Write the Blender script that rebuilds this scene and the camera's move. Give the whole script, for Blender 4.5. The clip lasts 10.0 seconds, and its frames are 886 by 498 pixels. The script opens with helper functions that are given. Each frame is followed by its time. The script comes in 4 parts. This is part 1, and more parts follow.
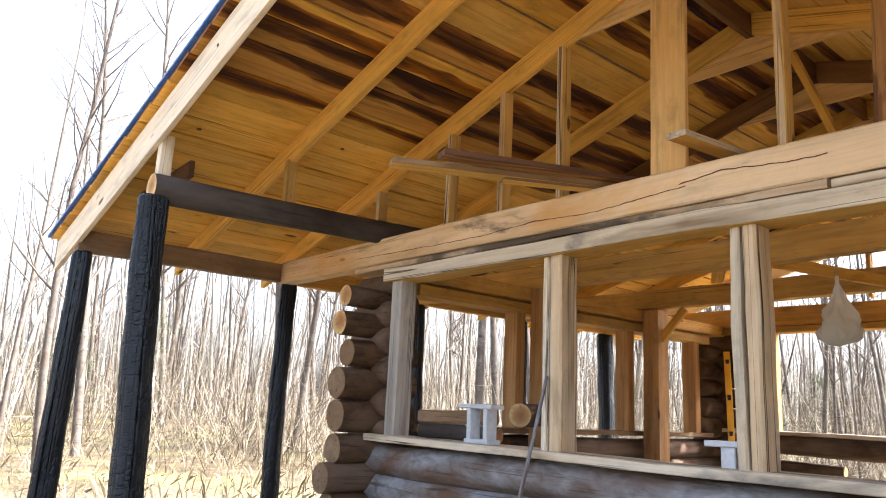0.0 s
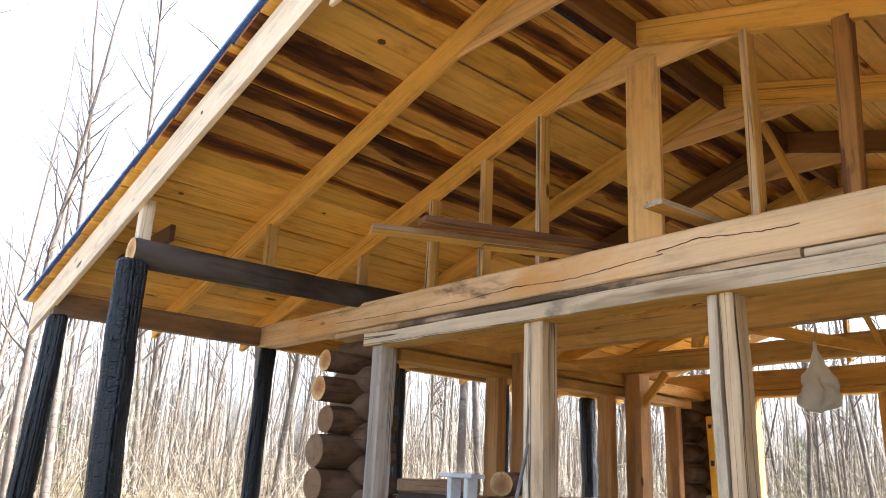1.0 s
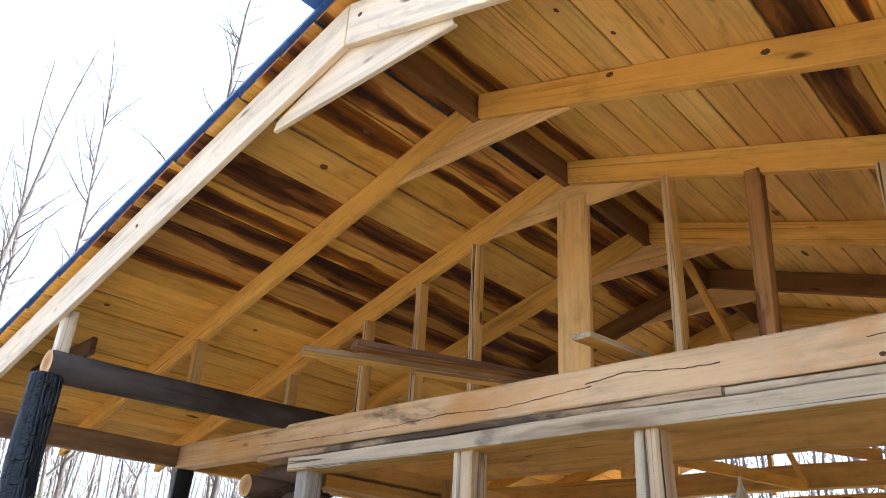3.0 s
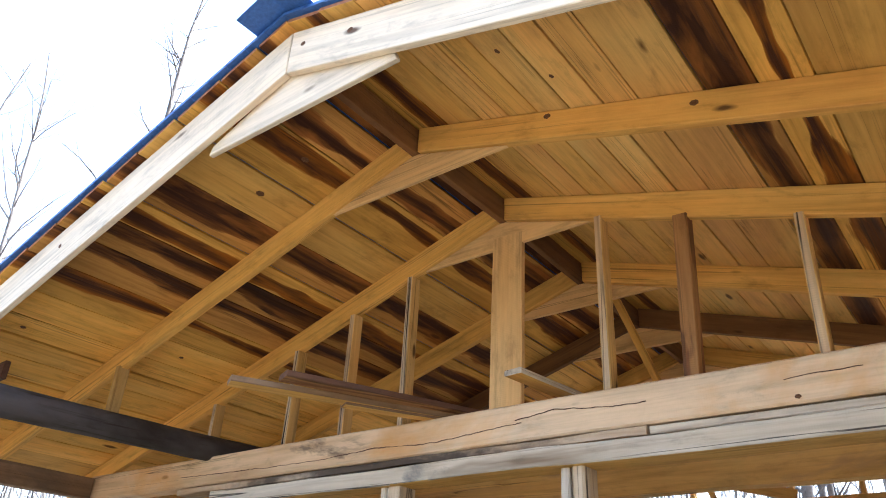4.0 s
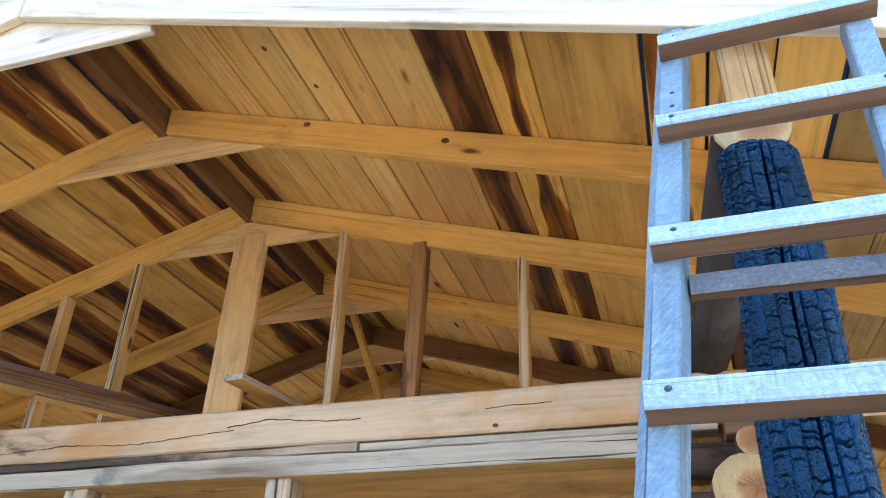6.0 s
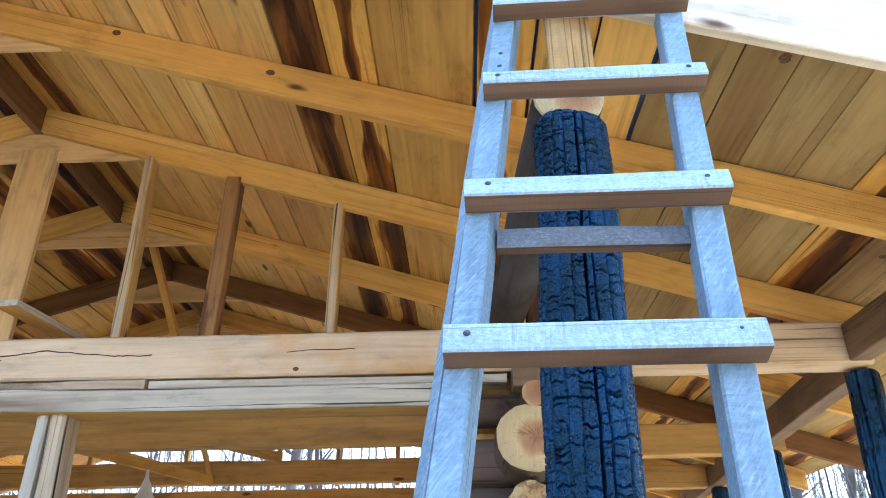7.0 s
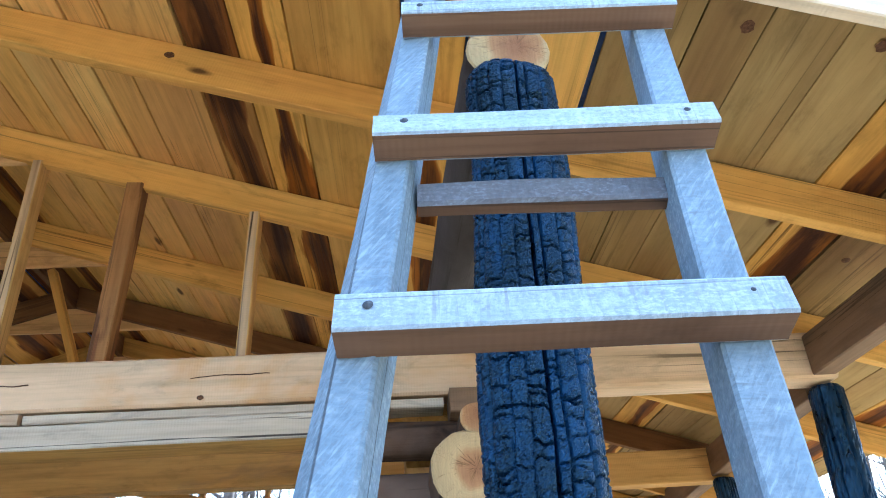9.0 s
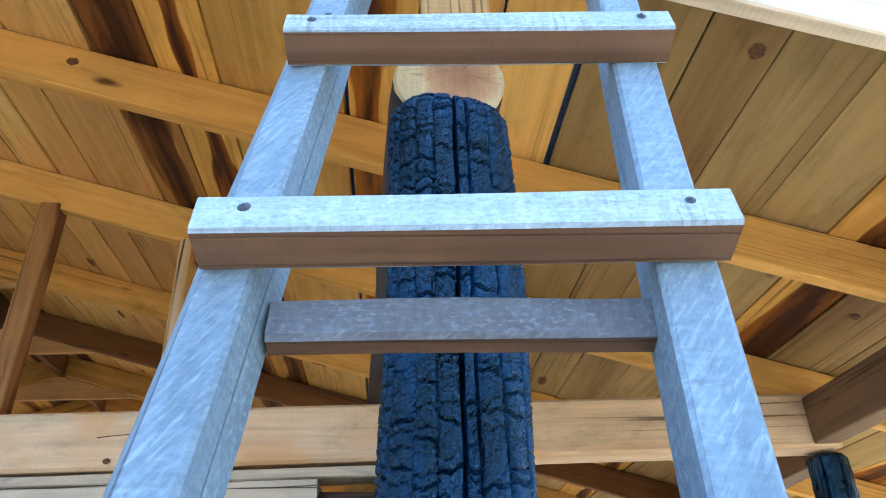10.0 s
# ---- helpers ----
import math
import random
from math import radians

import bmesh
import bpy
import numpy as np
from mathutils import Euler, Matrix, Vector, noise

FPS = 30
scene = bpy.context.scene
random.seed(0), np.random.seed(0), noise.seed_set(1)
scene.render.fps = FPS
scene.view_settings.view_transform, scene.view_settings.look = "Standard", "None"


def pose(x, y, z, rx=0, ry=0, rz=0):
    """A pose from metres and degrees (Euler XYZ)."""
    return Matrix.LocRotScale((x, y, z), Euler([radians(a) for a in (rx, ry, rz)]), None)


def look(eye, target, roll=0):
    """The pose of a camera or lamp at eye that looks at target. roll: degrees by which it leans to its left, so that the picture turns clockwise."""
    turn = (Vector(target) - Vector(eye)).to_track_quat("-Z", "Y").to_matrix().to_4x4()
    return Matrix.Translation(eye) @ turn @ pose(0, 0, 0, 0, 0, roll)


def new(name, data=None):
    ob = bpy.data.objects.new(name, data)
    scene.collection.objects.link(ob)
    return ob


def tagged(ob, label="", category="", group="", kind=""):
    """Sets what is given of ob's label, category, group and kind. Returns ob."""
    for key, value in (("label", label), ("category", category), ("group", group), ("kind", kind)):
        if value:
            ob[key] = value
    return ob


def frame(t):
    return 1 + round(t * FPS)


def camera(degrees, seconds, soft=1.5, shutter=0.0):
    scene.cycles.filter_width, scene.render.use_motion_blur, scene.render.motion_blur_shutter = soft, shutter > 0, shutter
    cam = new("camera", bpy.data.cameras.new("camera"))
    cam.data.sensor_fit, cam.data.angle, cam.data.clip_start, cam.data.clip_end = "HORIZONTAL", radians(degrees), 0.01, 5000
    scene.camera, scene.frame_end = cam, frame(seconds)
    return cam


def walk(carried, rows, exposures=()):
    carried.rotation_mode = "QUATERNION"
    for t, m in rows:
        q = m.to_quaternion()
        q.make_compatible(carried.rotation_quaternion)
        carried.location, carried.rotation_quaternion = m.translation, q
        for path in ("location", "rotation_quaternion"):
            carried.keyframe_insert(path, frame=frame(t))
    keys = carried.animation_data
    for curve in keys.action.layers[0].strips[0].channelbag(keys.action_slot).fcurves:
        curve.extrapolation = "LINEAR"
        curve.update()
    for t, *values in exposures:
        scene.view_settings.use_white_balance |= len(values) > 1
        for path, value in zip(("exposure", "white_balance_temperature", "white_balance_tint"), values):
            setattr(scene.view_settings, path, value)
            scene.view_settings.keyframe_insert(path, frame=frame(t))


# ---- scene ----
cam = camera(62.0, 10.0, soft=1.0)
PATH = [
    (0, (2.338, -3.61, 1.383), (0.845, -2.347, 1.802), 2.7),
    (0.5, (2.348, -3.611, 1.397), (0.88, -2.348, 1.899), 2.6),
    (1, (2.359, -3.614, 1.416), (0.923, -2.347, 1.995), 2.6),
    (1.5, (2.369, -3.621, 1.425), (0.962, -2.349, 2.058), 2.8),
    (2, (2.383, -3.63, 1.443), (1.033, -2.352, 2.18), 2.9),
    (2.5, (2.397, -3.639, 1.463), (1.097, -2.354, 2.274), 3.1),
    (4, (2.423, -3.631, 1.477), (1.327, -2.259, 2.435), 2.8),
    (4.5, (2.425, -3.62, 1.486), (1.437, -2.16, 2.43), 2.2),
    (5, (2.431, -3.613, 1.492), (1.576, -2.083, 2.455), 1.6),
    (6.5, (2.517, -3.582, 1.516), (2.236, -1.855, 2.485), 0.1),
    (7, (2.497, -3.567, 1.496), (2.461, -1.771, 2.374), -0.9),
    (7.2, (2.486, -3.561, 1.475), (2.501, -1.755, 2.334), -0.7),
    (7.5, (2.466, -3.529, 1.454), (2.535, -1.696, 2.251), -1.4),
    (7.7, (2.459, -3.51, 1.451), (2.629, -1.664, 2.203), -2.5),
    (8, (2.464, -3.48, 1.475), (2.646, -1.654, 2.271), -1.0),
    (8.2, (2.47, -3.447, 1.485), (2.638, -1.633, 2.311), -1.9),
    (8.5, (2.48, -3.367, 1.505), (2.57, -1.561, 2.36), -1.5),
    (8.7, (2.493, -3.307, 1.515), (2.569, -1.522, 2.415), -0.8),
    (9, (2.549, -3.161, 1.554), (2.674, -1.412, 2.515), -3.8),
    (9.2, (2.598, -3.05, 1.669), (2.641, -1.299, 2.636), -2.8),
    (9.5, (2.682, -2.965, 1.81), (2.766, -1.21, 2.765), -2.5),
    (9.7, (2.71, -2.935, 1.858), (2.842, -1.177, 2.803), -3.0),
    (10, (2.705, -2.871, 1.898), (2.868, -1.125, 2.859), -3.1),
]
walk(cam, [(t, look(eye, target, roll)) for t, eye, target, roll in PATH], exposures=[(0.0, 2.54, 5850, 10), (2.5, 2.54, 5400, 9), (4.0, 2.62, 4950, 8), (5.0, 2.78, 4700, 6), (6.5, 2.80, 4500, 4), (10.0, 2.70, 4550, 3)])
# ---- daylight ----
SUN_AZ, SUN_EL = radians(38), radians(44)   # azimuth from +y towards +x
world = bpy.data.worlds.new("world")
scene.world = world
world.use_nodes = True
wn = world.node_tree
sky = wn.nodes.new("ShaderNodeTexSky")
sky.sky_type, sky.sun_disc, sky.sun_elevation, sky.sun_rotation = "NISHITA", False, SUN_EL, SUN_AZ
sky.air_density, sky.dust_density, sky.ozone_density = 0.9, 7.0, 0.3
wn.nodes["Background"].inputs["Strength"].default_value = 0.15
haze = wn.nodes.new("ShaderNodeHueSaturation")       # thin bright cloud pales the blue
haze.inputs["Saturation"].default_value = 0.55
haze.inputs["Value"].default_value = 1.15
wn.links.new(sky.outputs[0], haze.inputs["Color"])
wn.links.new(haze.outputs[0], wn.nodes["Background"].inputs["Color"])
sun = new("sun", bpy.data.lights.new("sun", "SUN"))
sun.data.energy, sun.data.angle, sun.data.color = 4.2, radians(0.5), (1.0, 0.93, 0.82)
sun_from = Vector((math.sin(SUN_AZ) * math.cos(SUN_EL), math.cos(SUN_AZ) * math.cos(SUN_EL), math.sin(SUN_EL)))
sun.matrix_world = look(sun_from * 30, (0, 0, 0))


# ---- materials ----
class Nodes:
    """A node material under construction."""

    def __init__(self, name):
        self.mat = bpy.data.materials.new(name)
        self.mat.use_nodes = True
        self.tree = self.mat.node_tree
        self.bsdf = self.tree.nodes["Principled BSDF"]

    def node(self, kind, **links):
        n = self.tree.nodes.new(kind)
        for key, value in links.items():
            self.put(n.inputs[key], value)
        return n

    def put(self, socket, value):
        if isinstance(value, bpy.types.NodeSocket):
            self.tree.links.new(value, socket)
        else:
            socket.default_value = value

    def math(self, op, a, b=0.0, clamp=False):
        n = self.tree.nodes.new("ShaderNodeMath")
        n.operation, n.use_clamp = op, clamp
        self.put(n.inputs[0], a)
        self.put(n.inputs[1], b)
        return n.outputs[0]

    def mix(self, f, a, b, blend="MIX"):
        n = self.tree.nodes.new("ShaderNodeMix")
        n.data_type, n.blend_type = "RGBA", blend
        self.put(n.inputs[0], f)
        self.put(n.inputs[6], a)
        self.put(n.inputs[7], b)
        return n.outputs[2]

    def ramp(self, f, *stops):
        n = self.tree.nodes.new("ShaderNodeValToRGB")
        self.put(n.inputs[0], f)
        els = n.color_ramp.elements
        while len(els) < len(stops):
            els.new(0.5)
        for e, (p, c) in zip(els, stops):
            e.position = p
            e.color = (c, c, c, 1) if isinstance(c, (int, float)) else (*c, 1)
        return n.outputs[0]

    def coords(self, scale, shift=True, name="Object"):
        co = self.tree.nodes.new("ShaderNodeTexCoord").outputs[name]
        if shift:
            r = self.tree.nodes.new("ShaderNodeObjectInfo").outputs["Random"]
            v = self.tree.nodes.new("ShaderNodeVectorMath")
            v.operation = "MULTIPLY_ADD"
            v.inputs[1].default_value = (1, 1, 1)
            self.put(v.inputs[0], co)
            c = self.tree.nodes.new("ShaderNodeCombineXYZ")
            for i, k in enumerate((37.0, 71.0, 53.0)):
                self.put(c.inputs[i], self.math("MULTIPLY", r, k))
            self.put(v.inputs[2], c.outputs[0])
            co = v.outputs[0]
        m = self.tree.nodes.new("ShaderNodeMapping")
        m.inputs["Scale"].default_value = scale
        self.put(m.inputs["Vector"], co)
        return m.outputs[0]

    def noise(self, vec, scale=1.0, detail=5.0, rough=0.55, distort=0.0):
        n = self.node("ShaderNodeTexNoise", Vector=vec, Scale=scale, Detail=detail, Roughness=rough, Distortion=distort)
        return n.outputs["Fac"]

    def bump(self, height, strength, distance):
        n = self.node("ShaderNodeBump", Height=height, Strength=strength, Distance=distance)
        self.put(self.bsdf.inputs["Normal"], n.outputs[0])

    def done(self, colour, rough=0.7, spec=0.3):
        self.put(self.bsdf.inputs["Base Color"], colour)
        self.put(self.bsdf.inputs["Roughness"], rough)
        self.put(self.bsdf.inputs["Specular IOR Level"], spec)
        return self.mat


def random_of(n):
    return n.tree.nodes.new("ShaderNodeObjectInfo").outputs["Random"]


def wood(name, light, mid, dark, heart=(0.60, 0.72), stain=None, stain_at=(0.5, 0.7), saw=0.25, rough=0.72, knots=0.05, vary=0.3, streak=(0.45, 5.0, 5.0), rust=None, checks=0.6, scuff=None, crack=1.0, crisp=False, flame=0.0, sat=1.0, hue=0.5):
    """Sawn timber with the grain along local x: broad heartwood streaks, fine grain, knots, stains."""
    n = Nodes(name)
    broad = n.noise(n.coords(streak), 1.0, 4.0, 0.5, 0.8)
    fine = n.noise(n.coords((1.6, 55, 55)), 1.0, 4.0, 0.6, 0.3)
    band = n.noise(n.coords((0.8, 16, 16)), 1.0, 3.0, 0.5, 1.2)
    if flame:      # a wandering dark heart streak between pale sapwood margins, blackest in its middle
        sep = n.node("ShaderNodeSeparateXYZ", Vector=n.coords((1, 1, 1), shift=False))
        across = n.math("ABSOLUTE", sep.outputs[2])
        place = n.math("FRACT", n.math("MULTIPLY", random_of(n), 7.31))
        middle = n.math("ADD", n.math("MULTIPLY", place, 0.16), n.math("MULTIPLY", n.noise(n.coords((0.40, 0.01, 0.01)), 1.0, 2.0), 0.36))
        middle = n.math("SUBTRACT", middle, 0.12)
        wide = n.math("ADD", n.ramp(n.noise(n.coords((0.62, 0.01, 0.01)), 1.3, 3.0), (0.30, 0.12), (0.68, 1.0)), 0.05)
        ragged = n.math("SUBTRACT", n.noise(n.coords((1.1, 20, 20)), 1.0, 5.0, 0.6, 0.6), 0.5)
        inner = n.math("SUBTRACT", n.noise(n.coords((0.9, 9, 9)), 1.0, 5.0, 0.6, 1.0), 0.5)
        far = n.math("DIVIDE", n.math("ABSOLUTE", n.math("SUBTRACT", across, middle)), n.math("MULTIPLY", wide, flame))
        limit = n.math("ADD", far, n.math("MULTIPLY", ragged, 0.9))
        deep = n.math("ADD", n.math("MULTIPLY", limit, 0.6), n.math("MULTIPLY", inner, 2.2))
        sap = n.ramp(n.math("ADD", broad, n.math("MULTIPLY", ragged, 0.2)), (0.35, light), (0.70, [c * 0.72 for c in light]))
        core = n.mix(n.ramp(deep, (0.08, 0.0), (0.55, 1.0)), (*dark, 1), (*mid, 1))
        colour = n.mix(n.ramp(limit, (0.86, 1.0), (1.04, 0.30), (1.5, 0.0)), sap, core)
    elif crisp:      # pale sapwood with a sharp limit to the heartwood, black streaks within it
        inner = n.noise(n.coords((0.8, 7, 7)), 1.0, 4.0, 0.55, 1.0)
        core = n.mix(n.ramp(inner, (0.44, 0.0), (0.60, 1.0)), (*mid, 1), (*dark, 1))
        rim = [c * 0.8 for c in light]
        limit = n.math("ADD", broad, n.math("MULTIPLY", n.math("SUBTRACT", inner, 0.5), 0.07))
        colour = n.mix(n.ramp(limit, (heart[0] - 0.015, 0.0), (heart[0] + 0.015, 0.75), (heart[1], 1.0)), n.ramp(limit, (0.30, light), (heart[0] - 0.02, rim)), core)
    else:
        colour = n.ramp(broad, (0.30, light), (heart[0], mid), (heart[1], dark))
    colour = n.mix(n.ramp(band, (0.45, 0.0), (0.75, 0.45)), colour, (*[c * 0.55 for c in mid], 1))
    colour = n.mix(0.32, colour, n.ramp(fine, (0.25, 0.55), (0.5, 0.95), (0.8, 1.1)), "MULTIPLY")
    mottle = n.noise(n.coords((3.0, 9, 9)), 1.0, 6.0, 0.7, 0.3)
    colour = n.mix(0.75, colour, n.ramp(mottle, (0.28, 0.55), (0.46, 0.96), (0.75, 1.12)), "MULTIPLY")
    vo = n.node("ShaderNodeTexVoronoi", Vector=n.coords((1.3, 4.0, 4.0)), Scale=1.0)
    near = n.math("ADD", vo.outputs["Distance"], n.math("MULTIPLY", n.noise(n.coords((9, 30, 30)), 1.0, 2.0), 0.05))
    colour = n.mix(n.ramp(near, (0.02 + knots, 0.9), (0.035 + knots * 1.5, 0.0)), colour, (0.07, 0.028, 0.01, 1))
    if rust:
        s = n.noise(n.coords((1.3, 2.0, 2.0)), 1.0, 5.0, 0.6, 0.4)
        colour = n.mix(n.ramp(s, (0.50, 0.0), (0.68, 0.8)), colour, (*rust, 1))
    if stain:
        s = n.noise(n.coords((0.9, 2.6, 2.6)), 1.0, 6.0, 0.65, 0.5)
        colour = n.mix(n.ramp(s, (stain_at[0], 0.0), (stain_at[1], 0.85)), colour, (*stain, 1))
    if scuff:
        s = n.noise(n.coords((95, 34, 34)), 1.0, 5.0, 0.7, 0.5)
        s2 = n.noise(n.coords((4, 7, 7)), 1.0, 4.0)
        s3 = n.noise(n.coords((160, 160, 160)), 1.0, 2.0)
        f = n.math("MULTIPLY", n.ramp(s, (0.40, 0.15), (0.70, 0.7)), n.ramp(s2, (0.35, 0.3), (0.65, 1.0)))
        colour = n.mix(f, colour, (*scuff, 1))
        s4 = n.noise(n.coords((150, 7, 7)), 1.0, 2.0, 0.5, 0.4)
        colour = n.mix(n.math("MULTIPLY", n.ramp(s4, (0.58, 0.0), (0.66, 0.75)), n.ramp(s2, (0.45, 0.0), (0.60, 1.0))), colour, (*[k * 0.4 for k in scuff], 1))
        colour = n.mix(n.ramp(s3, (0.56, 0.0), (0.68, 0.55)), colour, (*[k * 0.45 for k in scuff], 1))
    if scuff:
        turn = n.node("ShaderNodeVectorRotate", Vector=n.coords((1, 1, 1)), Angle=0.55, Axis=(0, 0, 1))
        lines = n.node("ShaderNodeMapping", Vector=turn.outputs[0], Scale=(30, 190, 190))
        brushed = n.noise(lines.outputs[0], 1.0, 4.0, 0.6, 0.4)
        zone = n.noise(n.coords((9, 22, 22)), 1.0, 4.0, 0.6)
        colour = n.mix(n.math("MULTIPLY", n.ramp(brushed, (0.50, 0.0), (0.66, 0.38)), n.ramp(zone, (0.36, 0.1), (0.60, 1.0))), colour, (*[min(0.85, k * 1.25) for k in scuff], 1))
        colour = n.mix(n.math("MULTIPLY", n.ramp(brushed, (0.33, 0.55), (0.45, 0.0)), n.ramp(zone, (0.40, 1.0), (0.62, 0.2))), colour, (*[k * 0.36 for k in scuff], 1))
    split = n.noise(n.coords((0.16, 15, 15)), 1.0, 3.0, 0.5, 0.5)
    where = n.ramp(n.noise(n.coords((0.5, 3, 3)), 1.0, 3.0), *(((0.40, 0.0), (0.52, 1.0)) if crack > 1 else ((0.46, 0.0), (0.62, 1.0))))
    line = n.ramp(n.math("ABSOLUTE", n.math("SUBTRACT", split, 0.5)), (0.004 * crack, 1.0), (0.016 * crack, 0.0))
    check = n.math("MULTIPLY", n.math("MULTIPLY", line, where), checks)
    colour = n.mix(check, colour, (0.025, 0.015, 0.01, 1))
    tone = n.tree.nodes.new("ShaderNodeHueSaturation")
    n.put(tone.inputs["Color"], colour)
    tone.inputs["Saturation"].default_value = sat
    tone.inputs["Hue"].default_value = hue
    n.put(tone.inputs["Value"], n.math("ADD", n.math("MULTIPLY", random_of(n), vary), 1.0 - vary / 2))
    marks = n.node("ShaderNodeTexWave", Vector=n.coords((1, 0.12, 0.12)), Scale=26.0, Distortion=2.5, Detail=2.0)
    height = n.math("SUBTRACT", n.math("ADD", fine, n.math("MULTIPLY", marks.outputs["Fac"], saw)), n.math("MULTIPLY", check, 2.0))
    n.bump(height, 0.45, 0.004)
    return n.done(tone.outputs[0], n.math("ADD", n.math("MULTIPLY", fine, -0.25), rough + 0.12), 0.22)


PINE = wood("pine_rafter", (0.765, 0.455, 0.102), (0.690, 0.370, 0.068), (0.42, 0.18, 0.04), (0.66, 0.9), vary=0.2)
DARK_RAFTER = wood("dark_rafter", (0.242, 0.116, 0.036), (0.143, 0.063, 0.020), (0.06, 0.028, 0.012), vary=0.2)
BARGE = wood("barge_board", (0.80, 0.68, 0.51), (0.77, 0.62, 0.43), (0.58, 0.42, 0.26), (0.7, 0.95), vary=0.1, knots=0.06, checks=0.25)
BEAM = wood("hewn_beam", (0.78, 0.59, 0.38), (0.72, 0.51, 0.30), (0.46, 0.26, 0.11), (0.60, 0.85), stain=(0.16, 0.11, 0.075), stain_at=(0.66, 0.74), vary=0.1, rust=(0.64, 0.34, 0.11), checks=0.85, crack=0.6)
TIE = wood("tie_beam", (0.653, 0.382, 0.103), (0.571, 0.316, 0.075), (0.28, 0.155, 0.07), (0.6, 0.85), stain=(0.17, 0.12, 0.08), stain_at=(0.54, 0.80))
EAVEWOOD = wood("eave_timber", (0.30, 0.19, 0.105), (0.24, 0.145, 0.075), (0.12, 0.07, 0.04), (0.55, 0.8), stain=(0.10, 0.075, 0.055), vary=0.1)
GREY = wood("weathered_timber", (0.77, 0.69, 0.56), (0.64, 0.53, 0.38), (0.28, 0.19, 0.11), (0.57, 0.72), stain=(0.20, 0.18, 0.16), stain_at=(0.56, 0.66), vary=0.16, checks=0.9, crack=1.1)
ROTTEN = wood("mouldy_plank", (0.56, 0.46, 0.34), (0.50, 0.36, 0.22), (0.20, 0.12, 0.07), (0.5, 0.7), stain=(0.04, 0.03, 0.024), stain_at=(0.44, 0.58), vary=0.1, rust=(0.50, 0.27, 0.10), checks=1.0, streak=(0.6, 6, 6))
JAMB = wood("grey_jamb", (0.52, 0.49, 0.45), (0.45, 0.41, 0.36), (0.22, 0.18, 0.14), (0.56, 0.78), stain=(0.12, 0.10, 0.085), stain_at=(0.6, 0.8), vary=0.1, checks=0.9, crack=1.1)
YELLOW_PINE = wood("yellow_board", (0.837, 0.556, 0.174), (0.784, 0.464, 0.125), (0.46, 0.23, 0.07), (0.58, 0.80), vary=0.22, knots=0.07, streak=(0.40, 2.3, 2.3), saw=0.1, sat=1.09, hue=0.4965)
POSTWOOD = wood("window_post", (0.70, 0.56, 0.39), (0.62, 0.44, 0.25), (0.20, 0.11, 0.06), (0.56, 0.70), stain=(0.40, 0.35, 0.29), stain_at=(0.5, 0.74), vary=0.12, streak=(0.25, 6, 6), checks=1.0, crack=1.8)
STUD = wood("gable_stud", (0.644, 0.418, 0.146), (0.568, 0.337, 0.098), (0.3, 0.16, 0.06), (0.6, 0.85), vary=0.35)
REDSTUD = wood("red_stud", (0.44, 0.22, 0.07), (0.24, 0.09, 0.028), (0.07, 0.028, 0.014), (0.50, 0.66), vary=0.1, streak=(1.0, 6, 6), crisp=True)
INNER = wood("inner_post", (0.60, 0.36, 0.15), (0.50, 0.27, 0.10), (0.22, 0.11, 0.045), (0.52, 0.72), stain=(0.20, 0.15, 0.11), stain_at=(0.58, 0.78), vary=0.15, streak=(0.4, 5, 5))
KING = wood("king_board", (0.735, 0.480, 0.201), (0.693, 0.410, 0.145), (0.54, 0.28, 0.09), (0.7, 0.95), vary=0.05)
ROOF, BLOTCH = (0.40, 2.3, 2.3), (0.85, 2.6, 2.6)
PALE = wood("pale_board", (0.780, 0.520, 0.175), (0.700, 0.430, 0.128), (0.38, 0.19, 0.065), (0.56, 0.76), vary=0.26, knots=0.07, streak=ROOF, saw=0.1, sat=1.09, hue=0.4965)
PEACH = wood("peach_board", (0.800, 0.560, 0.205), (0.750, 0.460, 0.155), (0.56, 0.31, 0.13), (0.56, 0.80), vary=0.2, knots=0.06, streak=ROOF, saw=0.1, sat=1.09, hue=0.4965)
MIXED = wood("streaked_board", (0.820, 0.495, 0.135), (0.330, 0.135, 0.030), (0.060, 0.022, 0.010), vary=0.26, knots=0.06, streak=(0.5, 3.4, 3.4), saw=0.1, flame=0.13, sat=1.09, hue=0.4965)
HEART = wood("heartwood_board", (0.640, 0.360, 0.112), (0.275, 0.120, 0.036), (0.040, 0.015, 0.008), vary=0.35, knots=0.06, streak=(0.5, 3.0, 3.0), saw=0.1, flame=0.17, sat=1.09, hue=0.4965)
TAN = wood("tan_board", (0.420, 0.290, 0.105), (0.345, 0.220, 0.070), (0.22, 0.115, 0.04), (0.54, 0.74), vary=0.26, knots=0.07, streak=ROOF, saw=0.1)
DARKPLANK = wood("old_plank", (0.15, 0.075, 0.042), (0.10, 0.046, 0.026), (0.045, 0.022, 0.014), vary=0.2)
# brown copy of the rung wood for undersides, shade painted in
SHADYRUNG = wood("shaded_rung_wood", (0.27, 0.175, 0.115), (0.19, 0.112, 0.066), (0.09, 0.048, 0.028), (0.46, 0.68), stain=(0.06, 0.034, 0.022), stain_at=(0.58, 0.8), saw=0.1, vary=0.1, knots=0.02)
BACKRUNG = wood("back_rung_wood", (0.215, 0.24, 0.285), (0.175, 0.185, 0.215), (0.11, 0.095, 0.09), (0.46, 0.7), saw=0.1, vary=0.05, knots=0.0, checks=0.7, scuff=(0.32, 0.36, 0.43))
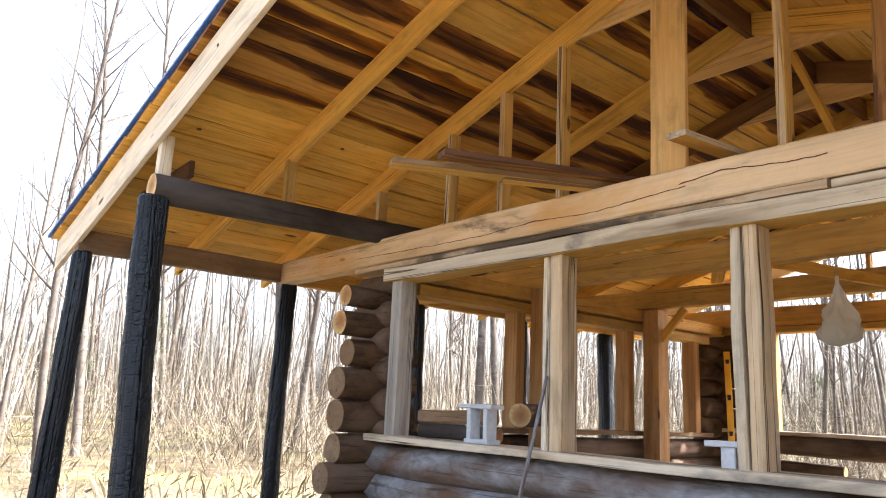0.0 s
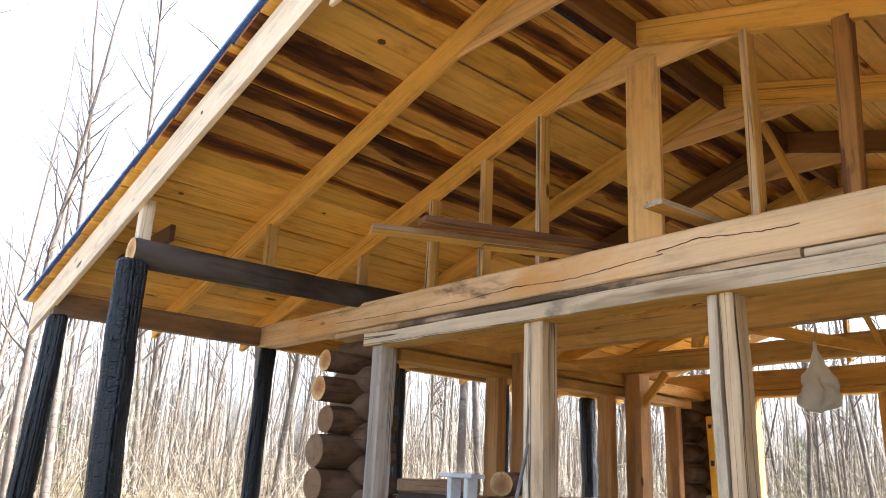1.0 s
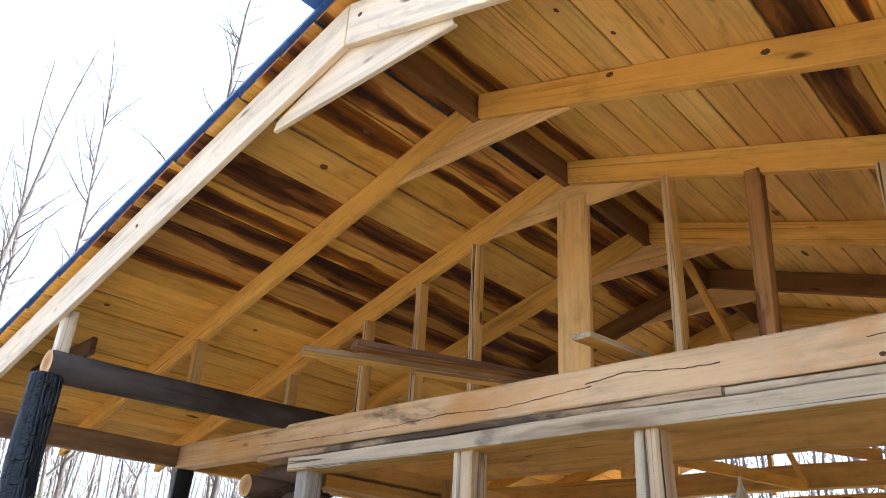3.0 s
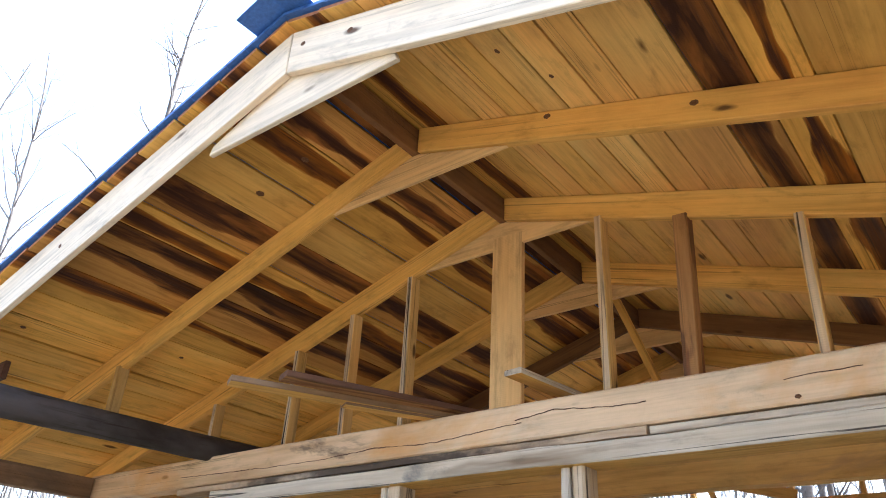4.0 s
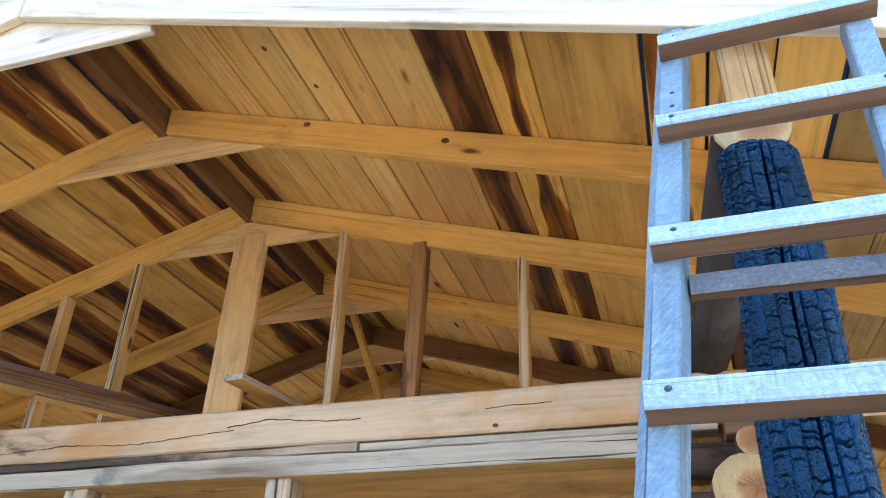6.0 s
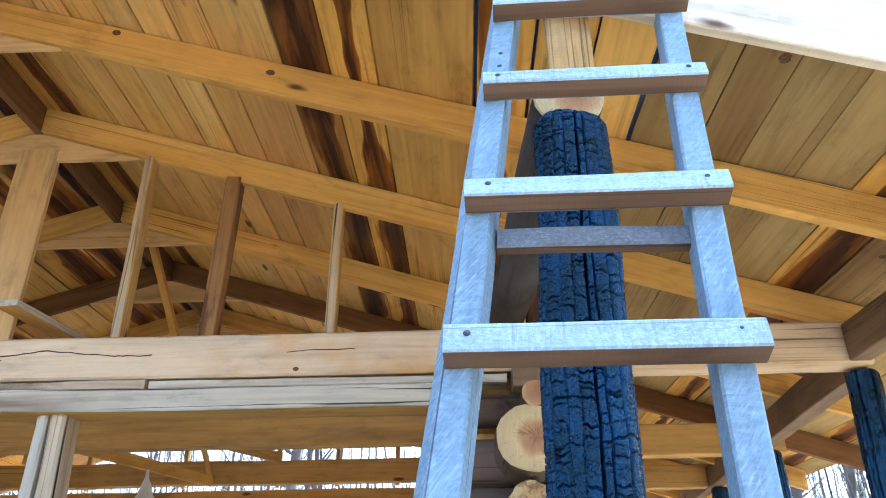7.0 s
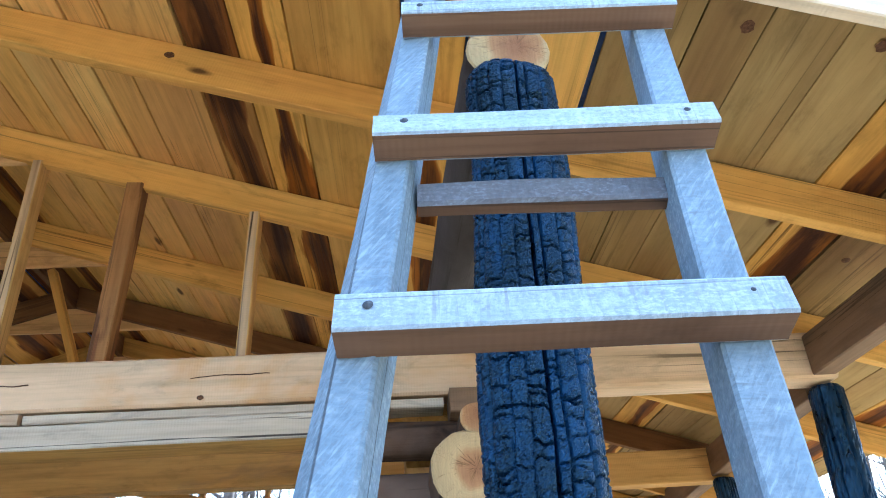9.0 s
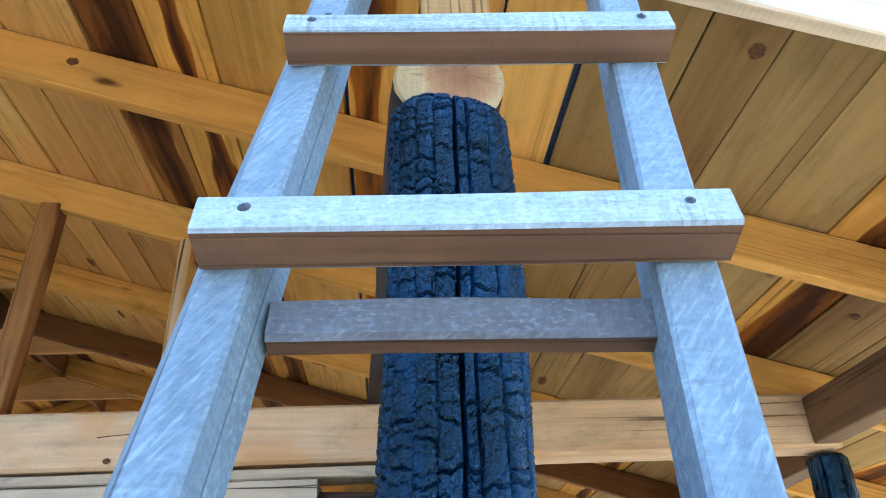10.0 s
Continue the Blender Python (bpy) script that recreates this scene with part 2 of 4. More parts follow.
LADDER = wood("ladder_wood", (0.215, 0.285, 0.355), (0.175, 0.23, 0.285), (0.12, 0.13, 0.14), (0.58, 0.8), stain=(0.16, 0.15, 0.145), stain_at=(0.60, 0.86), saw=0.0, vary=0.08, knots=0.0, checks=0.7, scuff=(0.40, 0.47, 0.53))


def bark(name, a, b, c):
    n = Nodes(name)
    flake = n.noise(n.coords((5, 9, 9)), 1.0, 7.0, 0.65, 0.6)
    patch = n.noise(n.coords((1.1, 2.2, 2.2)), 1.0, 4.0, 0.6, 0.3)
    colour = n.mix(n.ramp(patch, (0.42, 0.0), (0.62, 1.0)), n.ramp(flake, (0.3, a), (0.7, b)), (*c, 1))
    crack = n.noise(n.coords((1.2, 26, 26)), 1.0, 5.0, 0.6, 0.6)
    colour = n.mix(n.ramp(crack, (0.30, 0.85), (0.42, 0.0)), colour, (0.035, 0.025, 0.018, 1))
    n.bump(n.math("ADD", flake, n.math("MULTIPLY", crack, 0.8)), 0.6, 0.012)
    return n.done(colour, 0.85, 0.2)


LOG = bark("peeled_log", (0.035, 0.022, 0.015), (0.14, 0.078, 0.042), (0.17, 0.115, 0.08))
LOGGREY = bark("grey_log", (0.08, 0.076, 0.078), (0.36, 0.36, 0.375), (0.12, 0.072, 0.045))
LOGDARK = bark("dark_log", (0.03, 0.023, 0.02), (0.062, 0.048, 0.04), (0.09, 0.075, 0.068))
TRUNK = bark("tree_bark", (0.06, 0.048, 0.04), (0.21, 0.18, 0.15), (0.10, 0.08, 0.065))


def end_grain(name, heart, mid, rim, spot=0.62):
    """A sawn log end: uneven heart, faint rings, radial splits, weather spots."""
    n = Nodes(name)
    co = n.coords((1, 1, 1), shift=False)
    sep = n.node("ShaderNodeSeparateXYZ", Vector=co)
    wob = n.math("SUBTRACT", n.noise(n.coords((1, 1, 1)), 11.0, 4.0, 0.6), 0.5)
    y, z = n.math("ADD", sep.outputs[1], 0.018), n.math("SUBTRACT", sep.outputs[2], 0.012)
    r = n.math("SQRT", n.math("ADD", n.math("POWER", y, 2.0), n.math("POWER", z, 2.0)))
    r = n.math("ADD", r, n.math("MULTIPLY", wob, 0.075))
    rings = n.math("SINE", n.math("MULTIPLY", r, 620.0))
    colour = n.ramp(r, (0.015, heart), (0.06, mid), (0.085, rim), (0.15, [c * 0.85 for c in rim]))
    colour = n.mix(n.math("MULTIPLY", n.math("ADD", rings, 1.0), 0.05), colour, (0.30, 0.15, 0.06, 1))
    angle = n.math("ARCTAN2", z, y)
    rays = n.node("ShaderNodeTexNoise", Vector=n.node("ShaderNodeCombineXYZ", X=n.math("MULTIPLY", angle, 2.2), Y=n.math("MULTIPLY", r, 3.0), Z=n.math("MULTIPLY", random_of(n), 40.0)).outputs[0], Scale=1.6, Detail=3.0).outputs["Fac"]
    spots0 = n.noise(n.coords((1, 1, 1)), 7.0, 2.0)
    split = n.ramp(n.math("ABSOLUTE", n.math("SUBTRACT", rays, 0.5)), (0.006, 1.0), (0.022, 0.0))
    colour = n.mix(n.math("MULTIPLY", split, n.ramp(spots0, (0.52, 0.0), (0.64, 0.8))), colour, (0.09, 0.045, 0.02, 1))
    spots = n.noise(n.coords((1, 1, 1)), 26.0, 5.0, 0.7)
    colour = n.mix(n.ramp(spots, (spot, 0.0), (spot + 0.10, 0.75)), colour, (0.17, 0.085, 0.04, 1))
    saw = n.noise(n.coords((1, 160, 12)), 1.0, 3.0)
    colour = n.mix(0.35, colour, n.ramp(saw, (0.3, 0.7), (0.7, 1.1)), "MULTIPLY")
    n.bump(n.math("SUBTRACT", n.math("ADD", saw, spots), split), 0.4, 0.005)
    return n.done(colour, 0.8, 0.2)


ENDS = end_grain("end_grain", (0.36, 0.17, 0.075), (0.50, 0.27, 0.11), (0.66, 0.47, 0.22))
SPLITEND = end_grain("torn_log_end", (0.60, 0.38, 0.14), (0.50, 0.29, 0.10), (0.62, 0.42, 0.18), 0.47)
OLDENDS = bark("weathered_log_end", (0.14, 0.09, 0.055), (0.27, 0.18, 0.105), (0.19, 0.115, 0.06))


RUNGWOOD = wood("rung_wood", (0.34, 0.41, 0.475), (0.285, 0.345, 0.40), (0.20, 0.21, 0.215), (0.60, 0.8), stain=(0.17, 0.16, 0.155), stain_at=(0.62, 0.86), saw=0.0, vary=0.1, knots=0.0, checks=0.6, scuff=(0.57, 0.63, 0.68))


def charred(name, low, high, tint, spec, rough):
    n = Nodes(name)
    fine = n.noise(n.coords((14, 60, 60)), 1.0, 5.0, 0.65)
    patch = n.noise(n.coords((2, 6, 6)), 1.0, 4.0, 0.6)
    flake = n.noise(n.coords((22, 26, 26)), 1.0, 3.0, 0.5)
    colour = n.ramp(n.math("ADD", n.math("MULTIPLY", fine, 0.6), n.math("MULTIPLY", flake, 0.4)), (0.36, low), (0.66, high))
    # patches of the low tone break up the sheen put into high
    broken = n.noise(n.coords((3, 10, 10)), 1.0, 4.0, 0.6, 0.4)
    colour = n.mix(n.ramp(broken, (0.40, 0.85), (0.58, 0.0)), colour, (*low, 1))
    colour = n.mix(n.ramp(patch, (0.66, 0.0), (0.76, 0.7)), colour, (0.06, 0.036, 0.022, 1))
    n.bump(n.math("ADD", fine, n.math("MULTIPLY", flake, 1.5)), 0.5, 0.005)
    n.bsdf.inputs["Specular Tint"].default_value = (*tint, 1)
    return n.done(colour, n.ramp(flake, (0.35, rough), (0.65, rough + 0.22)), spec)


# one char twice: the first has the sky's sheen put in as blue
SKYCHAR = charred("sky_sheen_char", (0.0015, 0.005, 0.014), (0.014, 0.047, 0.135), (0.4, 0.7, 1.0), 0.6, 0.26)
CHARBLACK = charred("black_charred_wood", (0.002, 0.002, 0.003), (0.012, 0.013, 0.018), (0.8, 0.9, 1.0), 0.40, 0.34)


def plain(name, a, b, scale, rough=0.7, spec=0.3, bump=0.2, metal=0.0, dist=0.004):
    n = Nodes(name)
    s = n.noise(n.coords((1, 1, 1)), scale, 6.0, 0.6)
    n.bump(s, bump, dist)
    n.bsdf.inputs["Metallic"].default_value = metal
    return n.done(n.ramp(s, (0.3, a), (0.7, b)), rough, spec)


BOARDEND = plain("board_ends", (0.20, 0.085, 0.045), (0.36, 0.18, 0.10), 40.0, 0.8, 0.2)
SHINGLE = plain("roofing", (0.03, 0.085, 0.28), (0.06, 0.15, 0.46), 60.0, 0.45, 0.6)
KNOT = plain("knot_wood", (0.07, 0.032, 0.015), (0.18, 0.085, 0.035), 120.0, 0.7, 0.2)
IRON = plain("nail_iron", (0.03, 0.033, 0.04), (0.10, 0.105, 0.115), 90.0, 0.5, 0.5, metal=0.6)
BAG = plain("bag_film", (0.80, 0.78, 0.70), (0.90, 0.88, 0.82), 14.0, 0.45, 0.4, 0.5, dist=0.02)
BAG.node_tree.nodes["Principled BSDF"].inputs["Transmission Weight"].default_value = 0.25
YELLOW = plain("level_paint", (0.80, 0.42, 0.02), (0.86, 0.48, 0.03), 20.0, 0.4, 0.5)
BLACK = plain("black_plastic", (0.015, 0.015, 0.015), (0.03, 0.03, 0.03), 40.0, 0.4, 0.5)
STOOLGREY = plain("painted_grey", (0.42, 0.45, 0.49), (0.55, 0.57, 0.60), 30.0, 0.6, 0.4)
STRING = plain("twine", (0.5, 0.42, 0.3), (0.6, 0.5, 0.36), 80.0, 0.9, 0.1)
def islands(name, *tones):
    n = Nodes(name)
    r = n.tree.nodes.new("ShaderNodeNewGeometry").outputs["Random Per Island"]
    s = n.noise(n.coords((1, 1, 1), shift=False), 6.0, 3.0)
    n.put(n.bsdf.inputs["Base Color"], n.ramp(n.math("ADD", r, n.math("MULTIPLY", n.math("SUBTRACT", s, 0.5), 0.3)), *tones))
    return n.done(n.bsdf.inputs["Base Color"].links[0].from_socket, 0.85, 0.2)


BRUSH = islands("dry_brush", (0.0, (0.03, 0.023, 0.017)), (0.45, (0.12, 0.090, 0.060)), (0.75, (0.22, 0.18, 0.125)), (1.0, (0.48, 0.43, 0.34)))
STEMS = islands("woodland_stems", (0.0, (0.04, 0.033, 0.028)), (0.5, (0.15, 0.13, 0.11)), (0.8, (0.34, 0.31, 0.27)), (1.0, (0.62, 0.59, 0.53)))
STRAW = islands("straw_grass", (0.0, (0.08, 0.062, 0.036)), (0.5, (0.19, 0.15, 0.092)), (1.0, (0.34, 0.28, 0.18)))
EVERGREEN = plain("evergreen_needles", (0.045, 0.075, 0.02), (0.10, 0.14, 0.045), 3.0, 0.7, 0.3)


def ground_material():
    n = Nodes("ground_litter")
    co = n.coords((1, 1, 1), shift=False)
    big = n.noise(co, 0.22, 5.0, 0.6)
    mid = n.noise(co, 2.4, 6.0, 0.65)
    leaf = n.node("ShaderNodeTexVoronoi", Vector=co, Scale=16.0)
    colour = n.ramp(mid, (0.3, (0.05, 0.036, 0.021)), (0.55, (0.12, 0.092, 0.055)), (0.75, (0.22, 0.175, 0.11)))
    colour = n.mix(n.ramp(big, (0.52, 0.0), (0.62, 0.6)), colour, (0.20, 0.19, 0.07, 1))
    # an unseen pale patch round the cabin, added to bounce light under the roof
    away = n.node("ShaderNodeVectorMath", **{})
    away.operation = "DISTANCE"
    n.put(away.inputs[0], co)
    away.inputs[1].default_value = (0.5, -1.0, 0.0)
    edge = n.math("ADD", away.outputs["Value"], n.math("MULTIPLY", mid, 5.0))
    colour = n.mix(n.ramp(n.math("DIVIDE", edge, 20.0), (0.42, 0.6), (0.62, 0.0)), colour, n.ramp(mid, (0.3, (0.22, 0.178, 0.12)), (0.7, (0.38, 0.32, 0.235))))
    colour = n.mix(0.45, colour, n.ramp(leaf.outputs["Color"], (0.2, 0.28), (0.8, 0.74)), "SOFT_LIGHT")
    n.bump(n.math("ADD", mid, leaf.outputs["Distance"]), 0.7, 0.05)
    return n.done(colour, 0.9, 0.15)


GROUND = ground_material()


# ---- building blocks ----
def mesh_of(name, verts, faces, mats, smooth=False):
    me = bpy.data.meshes.new(name)
    me.from_pydata(verts, [], faces)
    for m in mats if isinstance(mats, (list, tuple)) else [mats]:
        me.materials.append(m)
    if smooth:
        for p in me.polygons:
            p.use_smooth = True
    me.update()
    return me


def under(ob, parent):
    """Makes ob a part of parent and keeps its place."""
    if parent is not None:
        ob.parent = parent
        ob.matrix_parent_inverse = parent_world(parent).inverted()
    return ob


def parent_world(ob):
    m = ob.matrix_basis
    if ob.parent is not None:
        m = parent_world(ob.parent) @ ob.matrix_parent_inverse @ m
    return m


def thing(name, at, label, category, group="", kind=""):
    ob = new(name)
    ob.empty_display_size = 0.1
    ob.matrix_basis = Matrix.Translation(at)
    return tagged(ob, label, category, group, kind)


def frame_of(p0, p1, up=(0, 0, 1)):
    x = (Vector(p1) - Vector(p0)).normalized()
    y = Vector(up).cross(x)
    if y.length < 1e-4:
        y = Vector((0, 1, 0)).cross(x)
    y.normalize()
    z = x.cross(y)
    m = Matrix((x, y, z)).transposed().to_4x4()
    m.translation = Vector(p0)
    return m


def beam(name, p0, p1, w, h, mat, parent=None, up=(0, 0, 1), wob=0.003, edge=0.006, step=0.25, seed=None, label="", wane=0.0):
    """A sawn timber from p0 to p1 along its middle, w wide and h high, with worn edges and a slightly uneven line."""
    rng = random.Random(seed if seed is not None else hash((round(p0[0], 3), round(p0[1], 3), round(p0[2], 3), round(p1[2], 3))))
    length = (Vector(p1) - Vector(p0)).length
    n = max(2, int(length / step) + 1)
    e = min(edge, w * 0.2, h * 0.2)
    sec = [(-w / 2 + e, -h / 2), (w / 2 - e, -h / 2), (w / 2, -h / 2 + e), (w / 2, h / 2 - e), (w / 2 - e, h / 2), (-w / 2 + e, h / 2), (-w / 2, h / 2 - e), (-w / 2, -h / 2 + e)]
    if wane:       # one long edge was never squared
        sec[3], sec[4] = (w / 2, h / 2 - wane), (w / 2 - wane, h / 2)
    a, b, c = (rng.uniform(0, 99) for _ in range(3))
    verts = []
    for i in range(n):
        x = length * i / (n - 1)
        dy = wob * noise.noise((x * 0.9 + a, 0, 0)) * 2
        dz = wob * noise.noise((x * 0.9 + b, 5, 0)) * 2
        for k, (y, z) in enumerate(sec):
            j = wob * 0.7 * noise.noise((x * 3 + c, k // 2 * 3.1, 2.0))
            verts.append((x, y + dy + (j if y > 0 else -j), z + dz + (j if z > 0 else -j)))
    faces = [(i * 8 + k, i * 8 + (k + 1) % 8, (i + 1) * 8 + (k + 1) % 8, (i + 1) * 8 + k) for i in range(n - 1) for k in range(8)]
    faces += [tuple(range(7, -1, -1)), tuple(range((n - 1) * 8, n * 8))]
    ob = new(name, mesh_of(name, verts, faces, mat))
    ob.matrix_basis = frame_of(p0, p1, up)
    if label:
        ob["label"] = label
    return under(ob, parent)


def reface(ob, axis, sign, mat):
    """Gives the faces that look along one local axis a second wood."""
    ob.data.materials.append(mat)
    for poly in ob.data.polygons:
        if poly.normal[axis] * sign > 0.9:
            poly.material_index = len(ob.data.materials) - 1
    return ob


def slab(name, pts, thick, mat, parent=None, along=None, label="", edge=0.004):
    """A flat board cut to the outline pts (world, in one plane), thickened by the vector thick; grain along 'along'."""
    pts = [Vector(p) for p in pts]
    thick = Vector(thick)
    x = Vector(along) if along else pts[1] - pts[0]
    x.normalize()
    y = thick.normalized()
    m = Matrix((x, y, x.cross(y))).transposed().to_4x4()
    m.translation = pts[0]
    inv = m.inverted()
    bm = bmesh.new()
    lo = [bm.verts.new(inv @ p) for p in pts]
    hi = [bm.verts.new(inv @ (p + thick)) for p in pts]
    k = len(pts)
    bm.faces.new(lo)
    bm.faces.new(hi[::-1])
    for i in range(k):
        bm.faces.new((lo[i], hi[i], hi[(i + 1) % k], lo[(i + 1) % k]))
    bmesh.ops.recalc_face_normals(bm, faces=bm.faces)
    if edge:
        bmesh.ops.bevel(bm, geom=bm.edges[:], offset=edge, segments=1, affect="EDGES")
    me = bpy.data.meshes.new(name)
    bm.to_mesh(me)
    bm.free()
    me.materials.append(mat)
    ob = new(name, me)
    ob.matrix_basis = m
    if label:
        ob["label"] = label
    return under(ob, parent)


def log(name, p0, p1, r0, r1, mat, parent=None, sides=22, step=0.12, rough=0.05, bend=0.02, ends=(True, True), seed=1, label="", cut=None):
    """A round log with an uneven skin; its sawn ends are parts of their own."""
    length = (Vector(p1) - Vector(p0)).length
    n = max(3, int(length / step) + 1)
    verts = []
    for i in range(n):
        t = i / (n - 1)
        x = length * t
        r = r0 + (r1 - r0) * t
        if (ends[0] and i == 0) or (ends[1] and i == n - 1):
            r *= 0.97
        oy, oz = bend * noise.noise((x * 0.6, seed * 7.7, 0)), bend * noise.noise((x * 0.6, seed * 7.7, 9))
        for k in range(sides):
            a = 2 * math.pi * k / sides
            rr = r * (1 + rough * noise.noise((x * 1.6, 1.7 * math.cos(a) + seed * 5, 1.7 * math.sin(a))) + 0.4 * rough * noise.noise((x * 6, 5 * math.cos(a) + seed, 5 * math.sin(a))))
            verts.append((x, oy + rr * math.cos(a), oz + rr * math.sin(a)))
    faces = [(i * sides + k, i * sides + (k + 1) % sides, (i + 1) * sides + (k + 1) % sides, (i + 1) * sides + k) for i in range(n - 1) for k in range(sides)]
    for on, i, s in ((ends[0], 0, -1), (ends[1], n - 1, 1)):
        if not on:
            faces.append(tuple(range(i * sides, (i + 1) * sides))[::s])
    ob = new(name, mesh_of(name, verts, faces, mat, True))
    ob.matrix_basis = frame_of(p0, p1)
    if label:
        ob["label"] = label
    under(ob, parent)
    for on, i, s in ((ends[0], 0, -1), (ends[1], n - 1, 1)):
        if on:
            ring = verts[i * sides:(i + 1) * sides]
            cx = sum((Vector(v) for v in ring), Vector()) / sides
            ev = [(cx.x + s * 0.006, cx.y, cx.z)] + [tuple(Vector(v)) for v in ring] + [(cx.x + s * 0.005, *(cx + (Vector(v) - cx) * 0.95).yz) for v in ring]
            ef = []
            for k in range(sides):
                k2 = (k + 1) % sides
                ef.append((1 + k, 1 + k2, 1 + sides + k2, 1 + sides + k)[::-s])
                ef.append((1 + sides + k, 1 + sides + k2, 0)[::-s])
            eo = new("cut_end", mesh_of("cut_end", ev, ef, cut or ENDS))
            eo.matrix_basis = ob.matrix_basis.copy()
            if parent is None or parent.parent is None:
                under(eo, ob)
            else:
                under(eo, parent)
    return ob


def knot(p, side, tall, r, parent):
    """A dark knot let into a board: a shallow irregular oval facing side x tall."""
    p, side, tall = Vector(p), Vector(side).normalized(), Vector(tall).normalized()
    out = side.cross(tall)
    k = 14
    ring = [p + side * (r * 1.35 * math.cos(6.283 * i / k) * (1 + 0.15 * math.sin(3.1 * i))) + tall * (r * math.sin(6.283 * i / k) * (1 + 0.12 * math.cos(2.3 * i))) for i in range(k)]
    verts = [tuple(p + out * 0.0015 - p)] + [tuple(v - p) for v in ring]
    ob = new("knot", mesh_of("knot", verts, [(0, 1 + i, 1 + (i + 1) % k) for i in range(k)], KNOT))
    ob.matrix_basis = Matrix.Translation(p)
    return under(ob, parent)


def char_post(top, foot, r_top, r_foot, label, sides=72, rows=190, seed=1, group="charred porch posts", fine=2.2, mat=None, cols=17, step=(0.014, 0.046), gap=0.0032, depth=0.0085):
    """A round post burnt to alligator char: lengthwise splits and cross cracks cut into its skin."""
    rng = np.random.RandomState(seed)
    length = (Vector(top) - Vector(foot)).length
    th = np.linspace(0, 2 * np.pi, sides, endpoint=False)
    low = max(0.0, length - fine)
    zz = np.concatenate([np.linspace(0, low, rows // 6, endpoint=False), np.linspace(low, length, rows - rows // 6)])
    TH, ZZ = np.meshgrid(th, zz)
    wander = 0.12 * np.sin(ZZ * 2.3 + seed) + 0.05 * np.sin(ZZ * 6.1 + 2 * seed) + 0.035 * np.sin(ZZ * 19 + TH * 2) + 0.03 * np.sin(ZZ * 47 + TH * 3)
    u = (TH / (2 * np.pi) * cols + wander) % cols
    jit = rng.uniform(-0.28, 0.28, cols + 1)
    jit[-1] = jit[0]
    ci = np.floor(u).astype(int)
    left, right = ci + jit[ci], ci + 1 + jit[ci + 1]
    col = np.where(u < left, ci - 1, np.where(u > right, ci + 1, ci)) % cols
    dist = np.minimum(np.abs(u - left), np.abs(u - right)) * 2 * np.pi * r_top / cols
    deep = 0.2 + 0.55 * rng.rand(cols + 1)
    deep[rng.choice(cols, 4, replace=False)] = 1.7
    cut = np.exp(-(dist / gap) ** 2) * depth * deep[np.where(np.abs(u - left) < np.abs(u - right), ci, ci + 1)]
    for c in range(cols):
        z, lines = 0.0, []
        while z < length:
            z += rng.uniform(*step) * (0.62 + 0.38 * min(1.0, (length - z) / 0.5))
            lines.append((z, rng.uniform(-0.02, 0.02), rng.uniform(0.0, 1.0)))
        here = col == c
        for z, tilt, d in lines:
            off = np.abs(ZZ - z - tilt * 0.25 * np.sin(TH * 4 + c) - 0.003 * np.sin(TH * 9 + z * 57 + c) - 0.002 * np.sin(TH * 25 + c * 3 + z * 31))
            cut = np.where(here & (off < 0.012), np.maximum(cut, np.exp(-(off / (gap * 0.85)) ** 2) * (depth * 0.8) * d), cut)
    bulge = 0.012 * np.sin(TH * 2 + seed + ZZ * 0.8) + 0.006 * np.sin(TH * 3 - ZZ * 2.1) + 0.004 * np.sin(ZZ * 9 + TH)
    R = r_foot + (r_top - r_foot) * ZZ / length + bulge * (r_top / 0.1) - cut + 0.0015 * np.clip(dist / 0.009, 0, 1) - 0.016 * np.clip(1 - (length - ZZ) / 0.03, 0, 1) ** 2 + 0.0007 * rng.randn(rows, sides)
    ox, oy = 0.018 * np.sin(zz * 1.3 + seed * 2.1) , 0.018 * np.sin(zz * 1.1 + seed)
    ox, oy = ox - ox[-1], oy - oy[-1]
    V = np.stack([ZZ, R * np.cos(TH) + ox[:, None], R * np.sin(TH) + oy[:, None]], -1).reshape(-1, 3)
    i, k = np.meshgrid(np.arange(rows - 1), np.arange(sides), indexing="ij")
    k2 = (k + 1) % sides
    F = np.stack([i * sides + k, i * sides + k2, (i + 1) * sides + k2, (i + 1) * sides + k], -1).reshape(-1, 4)
    faces = F.tolist() + [list(range((rows - 1) * sides, rows * sides)), list(range(sides))[::-1]]
    ob = new("porch_post", mesh_of("porch_post", V.tolist(), faces, mat or CHARBLACK))
    ob.matrix_basis = frame_of(foot, top)
    return tagged(ob, label, "post", group)


# ---- ground ----
def ground():
    n, size = 150, 260.0
    verts, faces = [], []
    for i in range(n + 1):
        for k in range(n + 1):
            a, b = 2 * i / n - 1, 2 * k / n - 1
            x, y = size * a * abs(a) ** 1.4, size * b * abs(b) ** 1.4
            d = math.hypot(x, y - 2)
            rise = 0.10 * noise.noise((x * 0.35, y * 0.35, 0)) * min(1, max(0, (d - 5) / 6)) + max(0, d - 22) * 0.012
            verts.append((x, y, rise))
    for i in range(n):
        for k in range(n):
            j = i * (n + 1) + k
            faces.append((j, j + n + 1, j + n + 2, j + 1))
    ob = new("ground", mesh_of("ground", verts, faces, GROUND, True))
    tagged(ob, "bare ground with dry straw grass and leaf litter", "ground", kind="structure")


def rise_at(x, y):
    d = math.hypot(x, y - 2)
    return 0.10 * noise.noise((x * 0.35, y * 0.35, 0)) * min(1, max(0, (d - 5) / 6)) + max(0, d - 22) * 0.012


ground()

